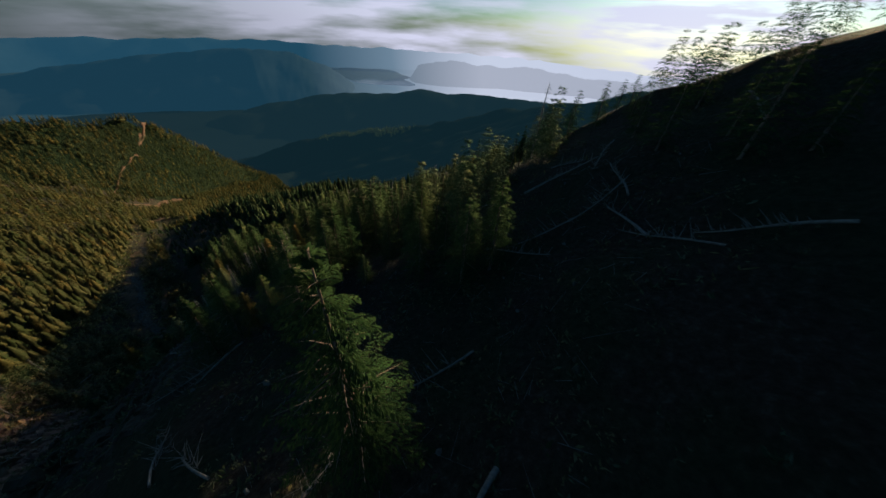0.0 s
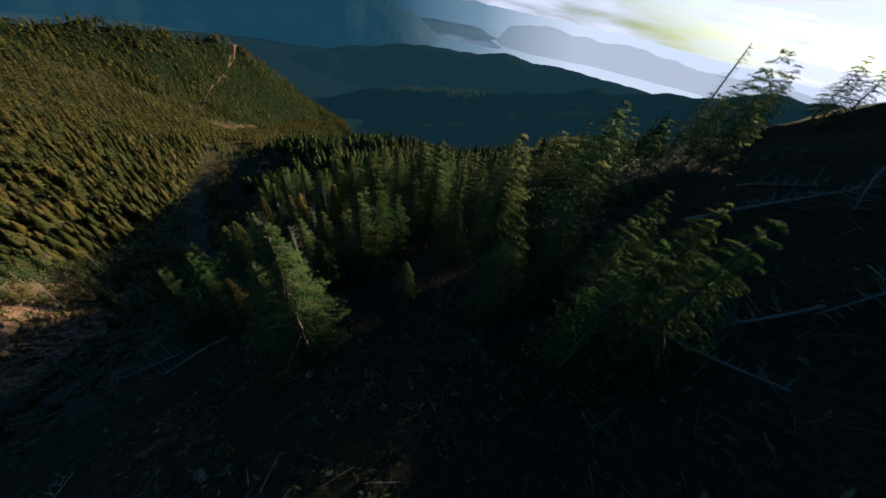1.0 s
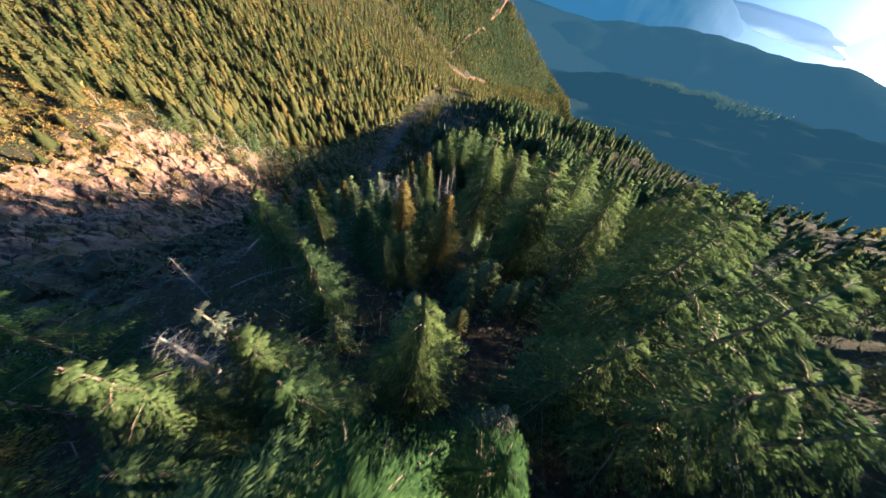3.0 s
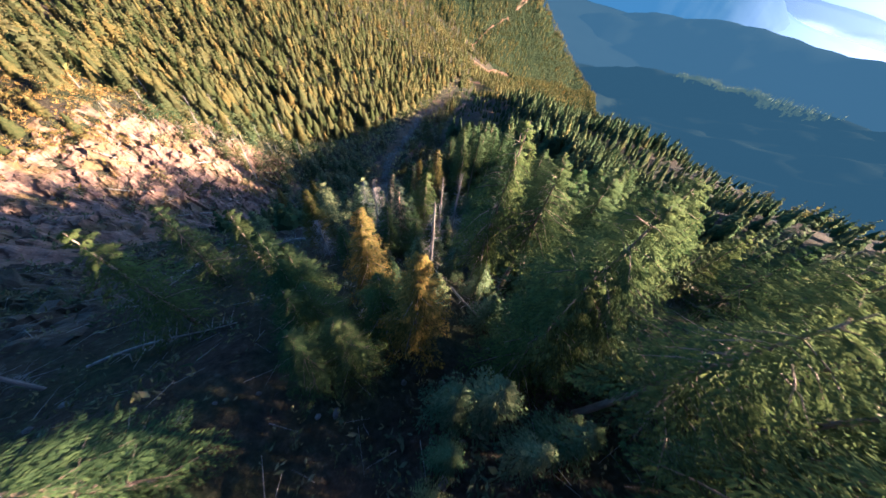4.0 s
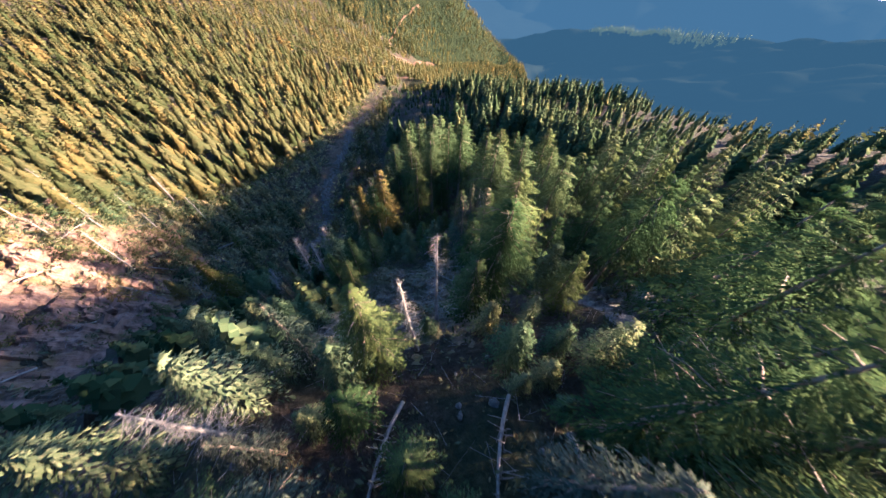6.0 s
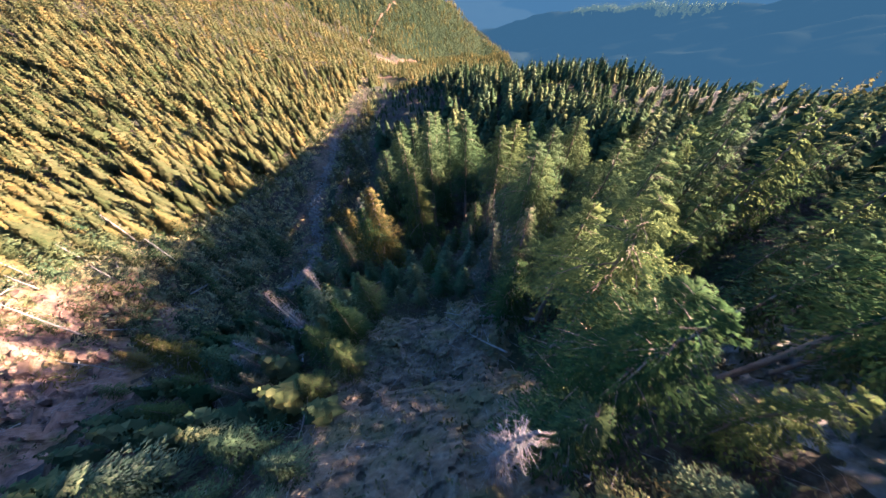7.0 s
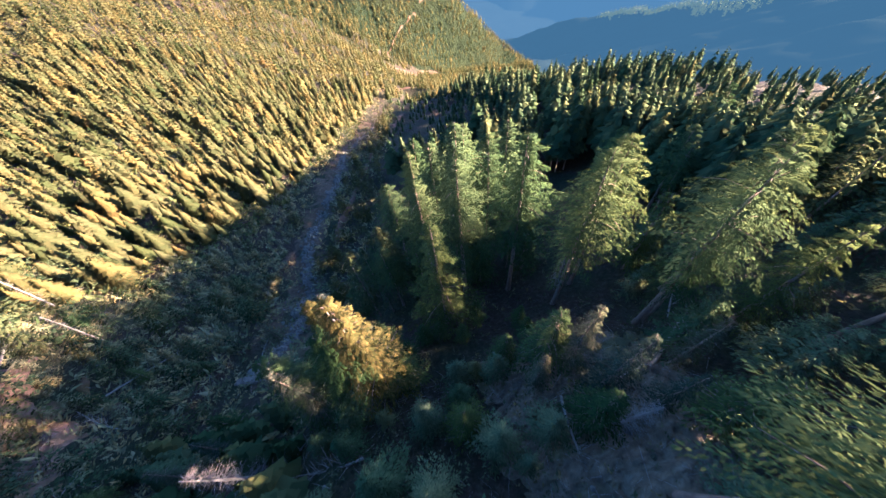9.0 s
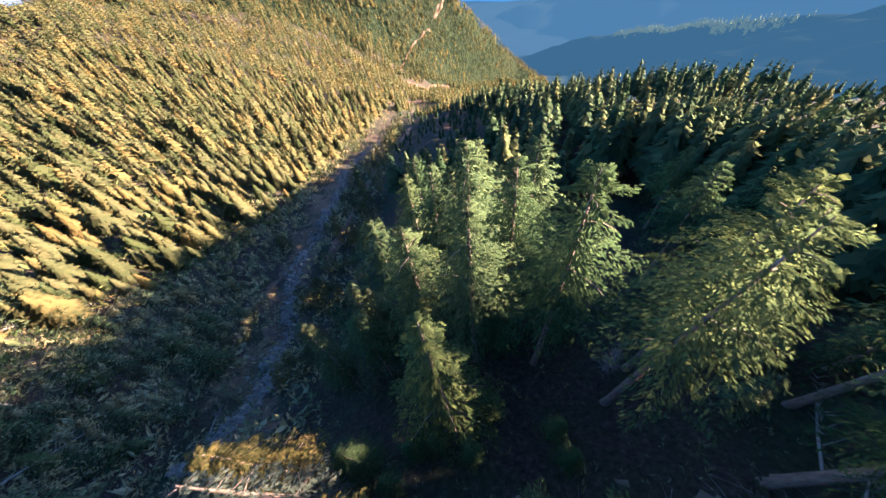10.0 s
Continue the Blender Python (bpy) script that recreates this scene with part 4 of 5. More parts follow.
xs, ys = (np.interp(s, np.linspace(0, 1, 5), crest[:, k]) + r.normal(0, 9, len(s)) for k in (0, 1))
# a weak glow gives these trees the pale look of haze and sun
HAZY_TREES = backdrop_material("haze_glow_trees", (0.05, 0.06, 0.035), (0.17, 0.22, 0.17), 0.045)
wood_stuff("forest", xs, ys, r.uniform(8, 14, len(s)), LOW, 30, "conifers along the crest of the far ridge, paled by painted haze", HAZY_TREES)


# ---- rock ----
ROCK_SPECS = []


def blocky(x, y, size, seed):
    """Height of broken blocks over the plan: each cell a tilted facet, with open joints between."""
    t = np.random.default_rng(seed).uniform(0, 1, (64, 64, 5))
    u, v = x / size, y / size
    iu, iv = np.floor(u).astype(int), np.floor(v).astype(int)
    best, second, h = np.full(x.shape, 9.0), np.full(x.shape, 9.0), np.zeros(x.shape)
    for a in (-1, 0, 1):
        for b in (-1, 0, 1):
            c = t[(iu + a) % 64, (iv + b) % 64]
            du, dv = iu + a + c[..., 0] - u, iv + b + c[..., 1] - v
            d = np.abs(du) * 0.8 + np.abs(dv) * 0.6 + 0.3 * np.hypot(du, dv)
            own = (c[..., 2] - 0.5) + (c[..., 3] - 0.5) * 1.1 * du + (c[..., 4] - 0.5) * 1.1 * dv
            near = d < best
            second = np.where(near, best, np.minimum(second, d))
            h, best = np.where(near, own, h), np.where(near, d, best)
    return h - 0.13 * np.exp(-(((second - best) / 0.06) ** 2))


def rock_height(spec, xs, ys):
    """Height of a skin of rock over the ground, bedded and broken, dipping under the soil at its ragged edge."""
    x0, x1, y0, y1, lift, bed, rugged = spec
    u, v = (xs - x0) / (x1 - x0) * 2 - 1, (ys - y0) / (y1 - y0) * 2 - 1
    rim = 1 - (u ** 4 + v ** 4) ** 0.5 - 0.34 * np.abs(rough_field(xs, ys, 0.16 * (x1 - x0) + 3, 5)) - 0.1
    base = land(xs, ys)
    beds = base / bed + 0.5 * rough_field(xs, ys, 30, 12) + 0.09 * rough_field(xs, ys, 11, 20)
    frac = beds - np.floor(beds)
    shelf = bed * rugged * (np.minimum(frac / 0.8, (1 - frac) / 0.2) - 0.4)
    skew = xs + 0.5 * ys
    broken = rugged * (1.7 * bed * blocky(skew, ys * 1.6, 2.1 * bed, 71) + 0.8 * bed * blocky(skew, ys * 1.6, 0.75 * bed, 72) + 0.34 * bed * blocky(skew, ys * 1.6, 0.3 * bed, 73))
    fine = 0.10 * rough_field(xs, ys, 2.7, 2) + 0.06 * rough_field(xs, ys, 1.1, 26)
    return base + lift * np.clip(rim * 2.2, -0.8, 1) * (0.6 + 0.4 * np.abs(rough_field(xs, ys, 9, 30))) + np.clip(rim * 3, 0, 1) * (shelf + broken) + fine


def surface(x, y):
    """The ground or the rock that lies over it."""
    x, y = np.asarray(x, float), np.asarray(y, float)
    z = land(x, y)
    for spec in ROCK_SPECS:
        inside = (x > spec[0]) & (x < spec[1]) & (y > spec[2]) & (y < spec[3])
        z = np.where(inside, np.maximum(z, rock_height(spec, x, y)), z)
    return z


def surface_at(x, y):
    return float(surface(np.array([x]), np.array([y]))[0])


def draped(name, x0, x1, y0, y1, nx, ny, lift, mat, label, category, bed=1.2, rugged=0.55):
    xs, ys = np.meshgrid(np.linspace(x0, x1, nx), np.linspace(y0, y1, ny), indexing="ij")
    ROCK_SPECS.append((x0, x1, y0, y1, lift, bed, rugged))
    z = rock_height(ROCK_SPECS[-1], xs, ys)
    me = mesh_from(name, np.stack([xs, ys, z], -1).reshape(-1, 3).tolist(), grid_faces(nx, ny), mat, False)
    return tagged(new(name, me), label, category)


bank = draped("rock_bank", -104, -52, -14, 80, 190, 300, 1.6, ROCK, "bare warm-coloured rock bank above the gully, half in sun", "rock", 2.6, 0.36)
shelf = draped("rock_shelf", -58, -26, -24, 60, 110, 240, 1.0, SHADED_ROCK, "grey-brown rock shelves stepping down into the gully, darkened for its shade", "rock", 2.6, 0.3)
knoll = draped("rock_outcrop", -16, 6, 24, 49, 130, 140, 0.9, KNOLLROCK, "grey-brown weathered rock knoll with moss", "rock", 1.3, 0.2)
knob = draped("rock_outcrop", -1, 19, 51, 68, 110, 100, 0.9, KNOLLROCK, "grey rock knob grown with heath and lichen", "rock", 1.3, 0.2)
slab = draped("rock_outcrop", 12, 34, 18, 36, 70, 60, 0.9, STONE, "grey rock slab among fallen branches", "rock")


def block_mesh(seed):
    """An angular block of split rock."""
    q = random.Random(seed)
    bm = bmesh.new()
    bmesh.ops.create_cube(bm, size=2)
    for _ in range(3):
        n = Vector((q.uniform(-1, 1), q.uniform(-1, 1), q.uniform(-0.4, 1))).normalized()
        got = bmesh.ops.bisect_plane(bm, geom=bm.verts[:] + bm.edges[:] + bm.faces[:], plane_co=n * q.uniform(0.6, 0.9), plane_no=n, clear_outer=True)
        bmesh.ops.holes_fill(bm, edges=bm.edges[:])
    for v in bm.verts:
        v.co += Vector((q.uniform(-0.12, 0.12), q.uniform(-0.12, 0.12), q.uniform(-0.1, 0.1)))
    me = bpy.data.meshes.new("block")
    bm.to_mesh(me)
    bm.free()
    return me


def blocks(parent, count, x0, x1, y0, y1, lo, hi, mat, seed):
    q = random.Random(seed)
    shapes = []
    for k in range(7):
        me = block_mesh(seed + k)
        me.materials.append(mat)
        shapes.append(me)
    for _ in range(count):
        x, y, s = q.uniform(x0, x1), q.uniform(y0, y1), q.uniform(lo, hi)
        ob = new("block", shapes[q.randrange(7)])
        ob.parent = parent
        ob.matrix_basis = pose(x, y, surface_at(x, y) + s * 0.05, q.uniform(-25, 25), q.uniform(-25, 25), q.uniform(0, 360)) @ Matrix.Diagonal((s * q.uniform(0.8, 1.7), s, s * q.uniform(0.4, 0.8), 1))


blocks(shelf, 40, -56, -32, -10, 54, 0.4, 1.3, SHADED_ROCK, 260)
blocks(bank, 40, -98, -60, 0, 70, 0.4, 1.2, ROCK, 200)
blocks(knoll, 34, -13, 3, 27, 47, 0.15, 0.5, KNOLLROCK, 220)
blocks(knob, 24, 1, 17, 53, 66, 0.15, 0.5, KNOLLROCK, 230)
blocks(slab, 18, 13, 33, 19, 35, 0.3, 1.0, STONE, 240)


# ---- creek and forest track ----
def strip(name, line, half, lift, mat, label, category, wobble):
    """A ribbon laid along a line over the ground."""
    k = np.array(line, float)
    s = np.concatenate([[0], np.cumsum(np.hypot(*np.diff(k, axis=0).T))])
    t = np.arange(0, s[-1], 2.0)
    px, py = np.interp(t, s, k[:, 0]), np.interp(t, s, k[:, 1])
    dx, dy = np.gradient(px), np.gradient(py)
    n = np.hypot(dx, dy)
    rows = []
    for j in range(7):
        e = (j / 3 - 1) * (half + wobble * np.sin(t * 0.21 + j) + wobble * 0.6 * np.sin(t * 0.47 + 2 * j))
        x, y = px + dy / n * e, py - dx / n * e
        rows.append(np.stack([x, y, land(x, y) + lift * (1 - abs(j / 3 - 1) * 1.3)], -1))
    me = mesh_from(name, np.array(rows).reshape(-1, 3).tolist(), grid_faces(7, len(t)), mat)
    return tagged(new(name, me), label, category, kind="structure")


creek_line = [(x, y) for y, x in CREEK_X if 84 <= y <= 190] + [(-32, 240)]
strip("creek_bed", [(-30, 72)] + creek_line, 6.2, 0.4, GRAVEL, "dry gravel bed of the creek", "creek bed", 0.6)
strip("road", ROAD_TOP, 1.3, 0.8, EARTH, "pale earth cut of a forest road", "road", 1.2)
strip("road", LANDING, 6.5, 1.4, EARTH, "pale earth landing at the road bend", "road", 1.2)
strip("road", SPUR, 3.0, 1.0, EARTH, "short pale spur of the forest road", "road", 0.6)
strip("road", [(-33, 118), (-30, 150), (-27, 190), (-14, 250)], 1.6, 0.5, EARTH, "narrow track through the young wood", "track", 0.4)


def stones_mesh(xs, ys, sizes, seed, name, mat, label):
    """Many rounded stones of eight sides, each a little different."""
    r = np.random.default_rng(seed)
    ico = np.array([(0, 0, 1), (0.89, 0, 0.45), (0.28, 0.85, 0.45), (-0.72, 0.53, 0.45), (-0.72, -0.53, 0.45), (0.28, -0.85, 0.45), (0.72, 0.53, -0.45), (-0.28, 0.85, -0.45), (-0.89, 0, -0.45), (-0.28, -0.85, -0.45), (0.72, -0.53, -0.45), (0, 0, -1)])
    fc = np.array([(0, 1, 2), (0, 2, 3), (0, 3, 4), (0, 4, 5), (0, 5, 1), (1, 6, 2), (2, 7, 3), (3, 8, 4), (4, 9, 5), (5, 10, 1), (6, 7, 2), (7, 8, 3), (8, 9, 4), (9, 10, 5), (10, 6, 1)])
    zs = surface(xs, ys)
    v, f = [], []
    for i, (x, y, z, s) in enumerate(zip(xs, ys, zs, sizes)):
        k = ico * r.uniform(0.7, 1.3, (12, 1)) * s * r.uniform(0.6, 1.3, 3)
        v.append(k + (x, y, z + 0.35 * s))
        f.append(fc + 12 * i)
    me = mesh_from(name, np.concatenate(v).tolist(), np.concatenate(f).tolist(), mat, False)
    return tagged(new(name, me), label, "stones", kind="stuff")


r = np.random.default_rng(31)
ys = 74 + 176 * r.uniform(0, 1, 3600) ** 1.5
xs = along(ys, CREEK_X) + r.normal(0, 0.95, len(ys)) + 1.5 * np.sin(ys * 0.09) + 1.0
stones_mesh(xs, ys, r.uniform(0.14, 0.6, len(ys)), 32, "creek_stones", CREEKSTONE, "pale grey boulders along the creek bed")
xs, ys = r.uniform(-30, 40, 420), r.uniform(-55, 60, 420)
stones_mesh(xs, ys, r.uniform(0.08, 0.3, 420), 33, "loose_stones", STONE, "loose grey stones scattered on the cleared slope")

# ---- dead trees ----
SNAGS = [(16, 4, 150, 1.9), (14, 5, 230, 2.1), (13, 6, 100, 1.3)]
SNAG_KINDS = [(h, snag(h, s, "bleached dead conifer with bare broken limbs", n, ln)) for h, s, n, ln in SNAGS]
STANDING = [
    (0, -10.5, -21.3, 6.1), (2, -1.3, 6.2, -8.4), (1, -8.6, 14.8, -16.5), (1, -13.4, 11.4, -19.5), (2, -2.7, 25.5, -22.6), (0, -0.8, 30, -25.2), (1, -24.4, 51.9, -50.3), (1, -25.4, 44.1, -49.5), (1, -27, 46.5, -51), (1, -21.1, 57.9, -54.2),
    (1, -19, 47, -46), (0, 42, -26.4, 19.8), (1, 15.2, 77.5, -65.3), (1, 26.5, 79, -60.9), (0, 43.9, 92.5, -58.2), (0, 38.2, 89.6, -60.3), (0, 44.3, 85.3, -54.1), (1, 9.9, 57.1, -51.8), (1, -8.9, -14.7, 0.7), (1, -12, 20, -21), (2, -22, -6, -11),
    (2, -70, 62, -56), (2, -84, 76, -58), (2, -90, 70, -55), (0, -95, 84, -60), (2, -66, 84, -68), (0, -78, 92, -66), (2, -100, 66, -54), (2, -88, 62, -55), (2, -92, 58, -53), (2, -82, 66, -59), (2, -86, 70, -58), (2, -76, 70, -62), (2, -96, 76, -57), (2, -104, 72, -53), (2, -80, 82, -64), (2, -72, 76, -66), (2, -92, 88, -63), (2, -110, 60, -49), (2, -98, 54, -50), (0, 22, -2, -3), (0, 33, -6, 0),
]
for k, x, y, top in STANDING:
    z = surface_at(x, y)
    h, ob = SNAG_KINDS[k]
    sc = max(0.45, (top - z) / h)
    m = pose(x, y, z - 0.3, g.uniform(-2, 2), g.uniform(-2, 2), g.uniform(0, 360)) @ Matrix.Diagonal((max(0.7, sc ** 0.6), max(0.7, sc ** 0.6), sc, 1))
    if ob.name in _used:
        copy_thing(ob, m).matrix_basis = m
    else:
        _used.add(ob.name)
        ob.matrix_basis = m


# ---- fallen logs ----
def fallen_log(length, rad, seed):
    q = random.Random(seed)
    root = tagged(new("fallen_log"), "bleached fallen log with broken branch stubs on the slope", "log", group="fallen logs")
    verts, faces, pts, radii = [], [], [], []
    for i in range(9):
        s = i / 8
        pts.append((length * (s - 0.5), 0.25 * math.sin(s * 4 + seed), rad * 0.9 + 0.1 * math.sin(s * 6)))
        radii.append(rad * (1.1 - 0.75 * s))
    tube(verts, faces, pts, radii, 8)
    for i in range(28):
        f = q.uniform(0.2, 0.98)
        w, m = q.uniform(0.1, 3.04), q.uniform(0.3, 1.3)
        own = i < 4
        v, fc = ([], []) if own else (verts, faces)
        m = m + 1.0 if own else m
        p = Vector((length * (f - 0.5), 0, rad))
        d = Vector((q.uniform(0.1, 0.6), math.cos(w), math.sin(w))).normalized() * m
        tube(v, fc, [p, p + d * 0.6, p + d], (0.035, 0.022, 0.008), 4)
        if own:
            new("branch", mesh_from("branch", v, fc, LOGWOOD)).parent = root
    new("trunk", mesh_from("trunk", verts, faces, LOGWOOD)).parent = root
    return root


LOGS = [(8, 0.12), (11, 0.15), (5, 0.09), (9, 0.10)]
LOG_KINDS = [fallen_log(a, b, 60 + i) for i, (a, b) in enumerate(LOGS)]


def lay(kind, x, y, turn):
    """Lays a log on the ground, along the slope that it finds there."""
    ln = LOGS[kind][0] / 2
    c, s = math.cos(radians(turn)) * ln, math.sin(radians(turn)) * ln
    z0, z1 = surface_at(x - c, y - s), surface_at(x + c, y + s)
    zm = max(surface_at(x, y), (z0 + z1) / 2)
    d = Vector((2 * c, 2 * s, z1 - z0)).normalized()
    e = Vector((0, 0, 1)).cross(d).normalized()
    m = Matrix((d, e, d.cross(e))).transposed().to_4x4()
    m.translation = (x, y, zm)
    ob = LOG_KINDS[kind]
    if ob.name in _used:
        copy_thing(ob, m)
    else:
        _used.add(ob.name)
        ob.matrix_basis = m


q = random.Random(9)
for _ in range(62):
    x, y = q.uniform(-30, 34), q.uniform(-60, 62)
    if (y > -5 and x > 8 and q.random() < 0.5) or (-7 < x < 5 and -27 < y < -6):
        continue
    lay(q.randrange(4), x, y, q.uniform(0, 360))
for _ in range(26):
    lay(q.randrange(4), q.uniform(-95, -35), q.uniform(30, 100), q.uniform(0, 360))
for x, y, k, a in ((14, -50, 1, 40), (10, -44, 3, 150), (20, -48, 0, 30), (3, 43, 1, 150), (6, 46, 0, 170), (1, 41, 3, 130), (20, 64, 1, 30), (26, 70, 3, 45), (16, 62, 0, 20)):
    lay(k, x, y, a)


# ---- undergrowth ----
def undergrowth(name, xs, ys, sizes, seed, mat, label, per=10):
    r = np.random.default_rng(seed)
    n = len(xs)
    az = r.uniform(0, 6.283, (n, per))
    up = r.uniform(0.1, 1.0, (n, per))
    d = unit(np.stack([np.cos(az), np.sin(az), up], -1)).reshape(-1, 3)
    z = surface(xs, ys)
    base = np.stack([xs, ys, z], -1)[:, None, :] + r.normal(0, 0.28, (n, per, 3)) * sizes[:, None, None]
    base = base.reshape(-1, 3)
    ln = (sizes[:, None] * r.uniform(0.4, 1.0, (n, per))).ravel()
    side = unit(np.cross(d, np.array([0, 0, 1.0])) + r.normal(0, 0.3, d.shape))
    v = kites(base, d, side, ln, ln * r.uniform(0.1, 0.24, len(ln)), r.uniform(-0.1, 0.2, len(ln)))
    me = crown_mesh(name, v, mat)
    me.attributes.new("tone", "FLOAT", "POINT").data.foreach_set("value", np.repeat(r.uniform(0, 1, n), per * 4).astype(np.float32))
    return tagged(new(name, me), label, "undergrowth", kind="stuff")


SHRUB = foliage_material("shrub_leaves", (0.046, 0.054, 0.030), (0.084, 0.090, 0.050), (0.14, 0.138, 0.085), share=0.1)
BRUSH_LEAF = foliage_material("grey_green_brush", (0.115, 0.115, 0.062), (0.17, 0.163, 0.088), (0.25, 0.228, 0.13), share=0.1)
GOLD_SHRUB = foliage_material("golden_grass", (0.095, 0.082, 0.026), (0.17, 0.128, 0.042), (0.25, 0.165, 0.058), share=0.15)
r = np.random.default_rng(41)
xs, ys = r.uniform(-50, 36, 16000), r.uniform(-62, 100, 16000)
ok = rough_field(xs, ys, 17, 4) + r.normal(0, 0.5, len(xs)) > 0.05
ok &= ~((xs > -14) & (xs < 4) & (ys > 26) & (ys < 47) & (r.uniform(0, 1, len(xs)) < 0.75))
undergrowth("undergrowth", xs[ok], ys[ok], r.uniform(0.35, 1.25, ok.sum()) * 0.62, 42, SHRUB, "low heath and salal bushes on the cleared slope", 8)
xs, ys = r.uniform(-24, 22, 20000), r.uniform(-58, 66, 20000)
ok = rough_field(xs, ys, 9, 14) + r.normal(0, 0.6, len(xs)) > 0.1
ok &= ~((xs > -14) & (xs < 4) & (ys > 26) & (ys < 47) & (r.uniform(0, 1, len(xs)) < 0.5))
undergrowth("undergrowth", xs[ok], ys[ok], r.uniform(0.15, 0.5, ok.sum()), 45, SHRUB, "low brush, fern and dead sticks on the ground", 5)
xs, ys = r.uniform(-100, -20, 5000), r.uniform(60, 330, 5000)
ok = np.abs(xs - along(ys, CREEK_X)) > 3.5
ok &= np.abs(xs - along(ys, CREEK_X)) < 34
undergrowth("undergrowth", xs[ok], ys[ok], r.uniform(0.8, 2.4, ok.sum()), 43, BRUSH_LEAF, "grey-green bushes along the creek")

xs, ys = r.uniform(-142, -70, 14000), r.uniform(-10, 74, 14000)
ok = rough_field(xs, ys, 16, 9) + 0.07 * (-xs - 92) + r.normal(0, 0.3, len(xs)) > 0.1
undergrowth("undergrowth", xs[ok], ys[ok], r.uniform(0.4, 1.3, ok.sum()), 44, GOLD_SHRUB, "golden bushes and dry grass in the cracks of the rock bank", 10)
xs, ys = r.uniform(-80, -32, 4200), r.uniform(-14, 66, 4200)
ok = rough_field(xs, ys, 10, 19) + r.normal(0, 0.4, len(xs)) > 0.15
undergrowth("undergrowth", xs[ok], ys[ok], r.uniform(0.3, 1.2, ok.sum()), 47, SHRUB, "low brush along the rock shelves", 9)
xs, ys = r.uniform(-14, 5, 900), r.uniform(26, 48, 900)
undergrowth("undergrowth", xs, ys, r.uniform(0.15, 0.5, 900), 48, SHRUB, "moss, heath and dead sticks over the knoll", 6)
xs, ys = r.uniform(-112, -36, 9000), r.uniform(54, 112, 9000)
ok = rough_field(xs, ys, 14, 3) + r.normal(0, 0.5, len(xs)) > -0.2
undergrowth("undergrowth", xs[ok], ys[ok], r.uniform(0.4, 1.3, ok.sum()), 46, BRUSH_LEAF, "dense low grey-green bushes on the slope below the bank", 8)
UNDERSTORY = foliage_material("understory_leaves", (0.056, 0.074, 0.028), (0.085, 0.102, 0.038), (0.125, 0.130, 0.050), share=0.2)
xs, ys = r.uniform(-190, -40, 9000), r.uniform(66, 250, 9000)
ok = xs < along(ys, LEFT_EDGE) + 3
undergrowth("undergrowth", xs[ok], ys[ok], r.uniform(1.2, 3.0, ok.sum()), 49, UNDERSTORY, "green bushes and saplings between the trees of the sunny slope", 7)
r = np.random.default_rng(51)
xs, ys = r.uniform(-130, -20, 1500), r.uniform(40, 320, 1500)
d = along(ys, CREEK_X) - xs
ok = ((np.abs(d) > 5) & (np.abs(d) < 26) & (ys > 84) & ((d < 0) | (r.uniform(0, 1, len(xs)) < 0.25))) | ((d > 14) & (ys < 98) & (r.uniform(0, 1, len(xs)) < 0.3))
wood_stuff("forest", xs[ok], ys[ok], r.uniform(3.5, 9, ok.sum()), YOUNG, 52, "young conifers thick along the creek and the bank")

# leafy grey-green brush, thick and low, between the sunny wood and the creek
MAT = [v * (1.5, 1.5, 0.8) for v in YOUNG]
xs, ys = r.uniform(-100, -38, 3600), r.uniform(68, 215, 3600)
ok = (xs > along(ys, LEFT_EDGE) - 1) & (xs < along(ys, CREEK_X) - 6.5) & (rough_field(xs, ys, 9, 23) + r.normal(0, 0.4, len(xs)) > -0.35)
wood_stuff("brush", xs[ok], ys[ok], r.uniform(1.2, 3.0, ok.sum()), MAT, 54, "grey-green leafy brush on the slope above the creek", BRUSH_LEAF)

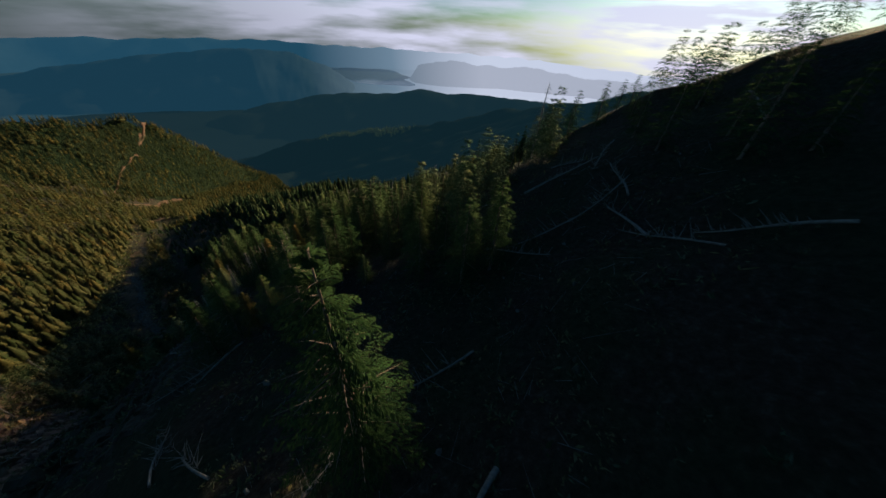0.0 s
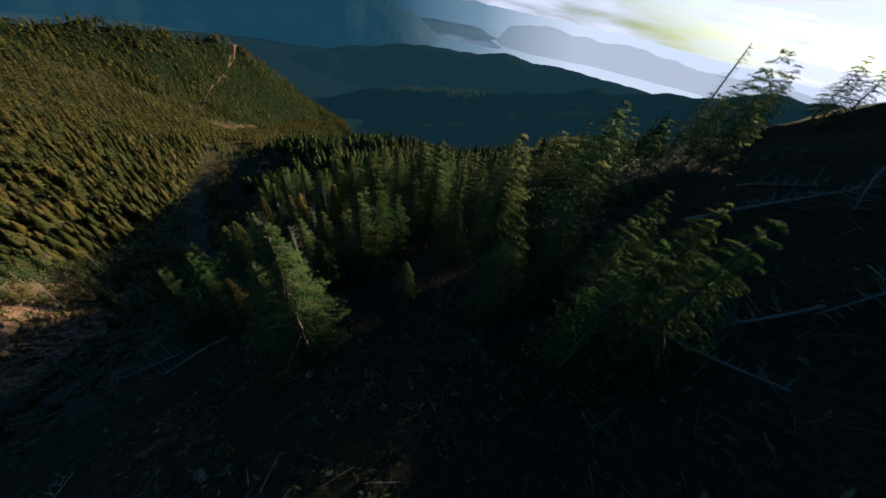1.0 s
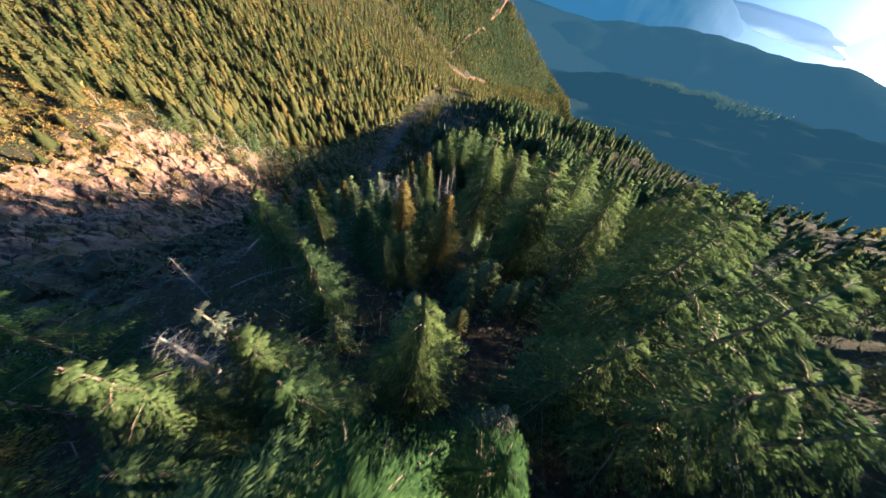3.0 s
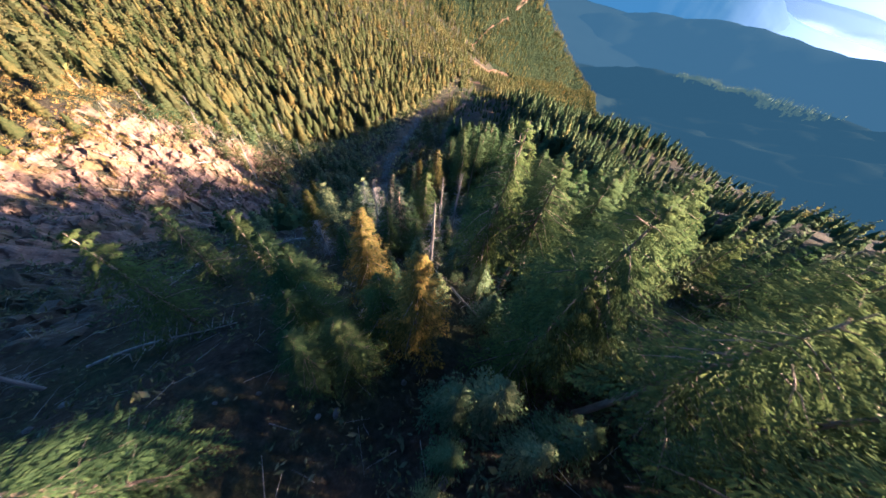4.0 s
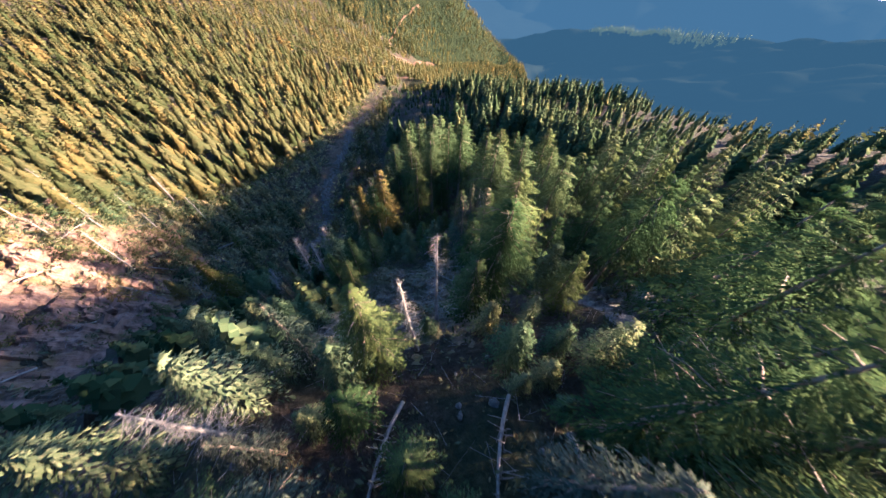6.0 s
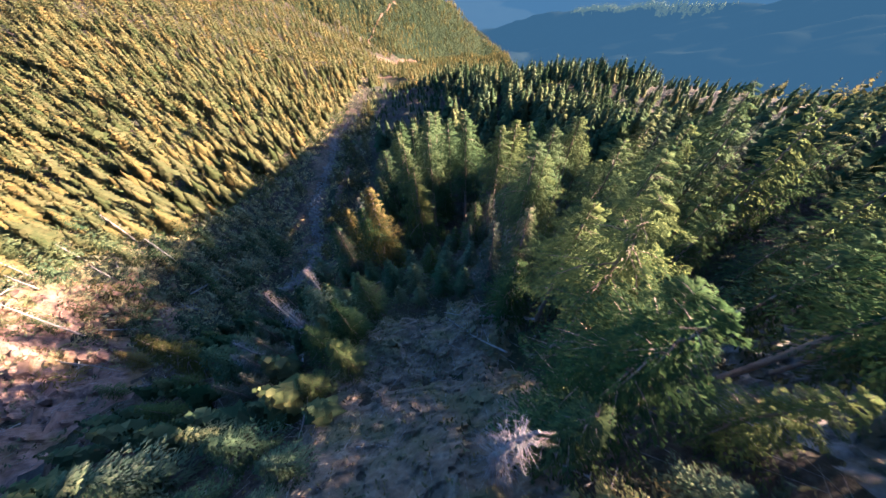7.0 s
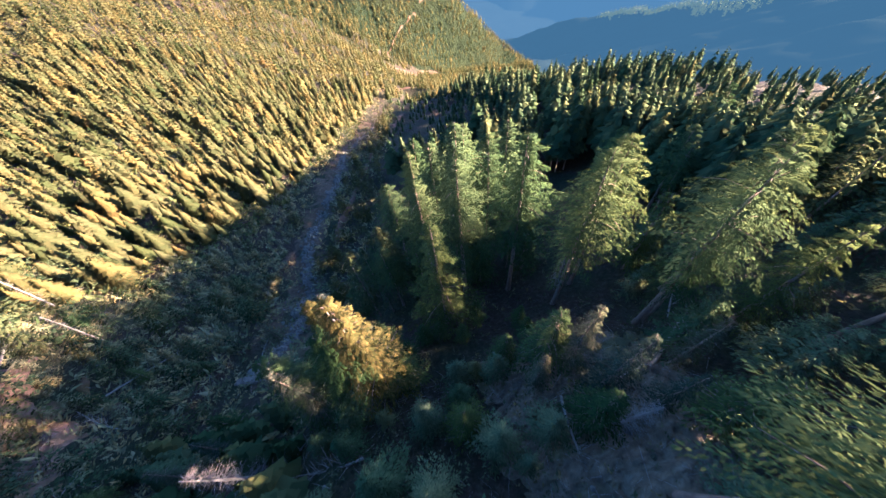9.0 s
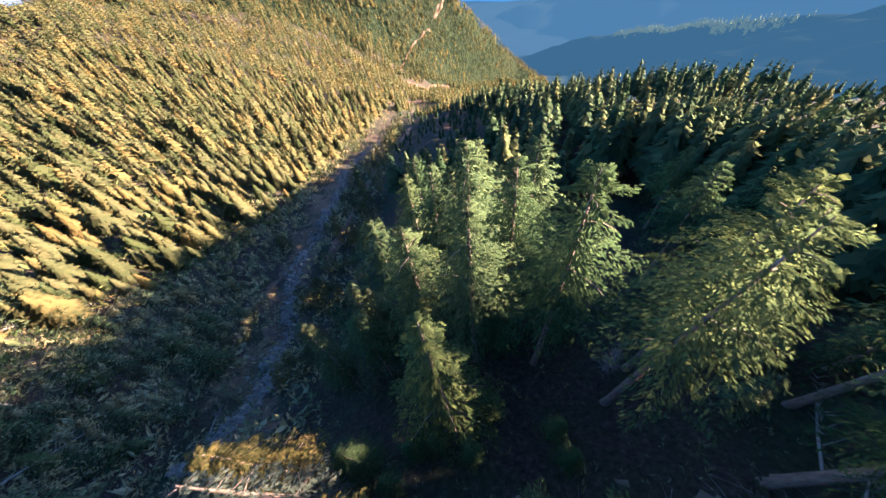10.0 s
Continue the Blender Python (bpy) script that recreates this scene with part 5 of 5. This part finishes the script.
# young trees and thickets on the foot of the bank
xs, ys = r.uniform(-100, -44, 420), r.uniform(58, 108, 420)
ok = rough_field(xs, ys, 18, 6) + r.normal(0, 0.5, 420) > 0.1
wood_stuff("forest", xs[ok], ys[ok], r.uniform(2.5, 6.5, ok.sum()) + 1.5, YOUNG, 53, "thicket of small conifers at the foot of the rock bank", SHADE_NEEDLES)


def sticks(xs, ys, seed, label):
    """Bleached fallen sticks, each a slim three-sided rod lying at its own angle."""
    r = np.random.default_rng(seed)
    n = len(xs)
    a, ln, rad = r.uniform(0, 6.283, n), r.uniform(0.5, 2.6, n), r.uniform(0.01, 0.026, n)
    d = np.stack([np.cos(a), np.sin(a), 0 * a], -1)
    e = np.stack([xs, ys, 0 * xs], -1) + d * ln[:, None]
    p = np.stack([xs, ys, surface(xs, ys) + r.uniform(0.05, 0.3, n)], -1)
    e[:, 2] = surface(e[:, 0], e[:, 1]) + r.uniform(0.05, 0.6, n)
    side = unit(np.cross(e - p, np.array([0, 0, 1.0])))
    up = unit(np.cross(side, e - p))
    v = []
    for q, k in ((p, 1.0), (e, 0.35)):
        for w in (0.0, 2.094, 4.189):
            v.append(q + (side * math.cos(w) + up * math.sin(w)) * (rad * k)[:, None])
    v = np.stack(v, 1).reshape(-1, 3)
    f = np.array([(0, 1, 4, 3), (1, 2, 5, 4), (2, 0, 3, 5)])
    f = (np.arange(n)[:, None, None] * 6 + f).reshape(-1, 4)
    tagged(new("fallen_sticks", mesh_from("fallen_sticks", v.tolist(), f.tolist(), DEADWOOD, False)), label, "sticks", kind="stuff")


xs, ys = r.uniform(-24, 26, 2400), 66 - 122 * r.uniform(0, 1, 2400) ** 1.8
sticks(xs, ys, 61, "bleached fallen sticks and branches on the slope")
xs, ys = r.uniform(-100, -24, 2600), r.uniform(-10, 108, 2600)
sticks(xs, ys, 62, "grey dead branches strewn over the gully and the rocks")

# tree kinds that found no place are taken away again
for _, ob in FULL + KINDS + LIGHT_KINDS + [OLD, LICHEN, BUSHY, RAGGED, GOLDEN] + SNAG_KINDS:
    if ob.name not in _used:
        for child in list(ob.children):
            bpy.data.objects.remove(child)
        bpy.data.objects.remove(ob)
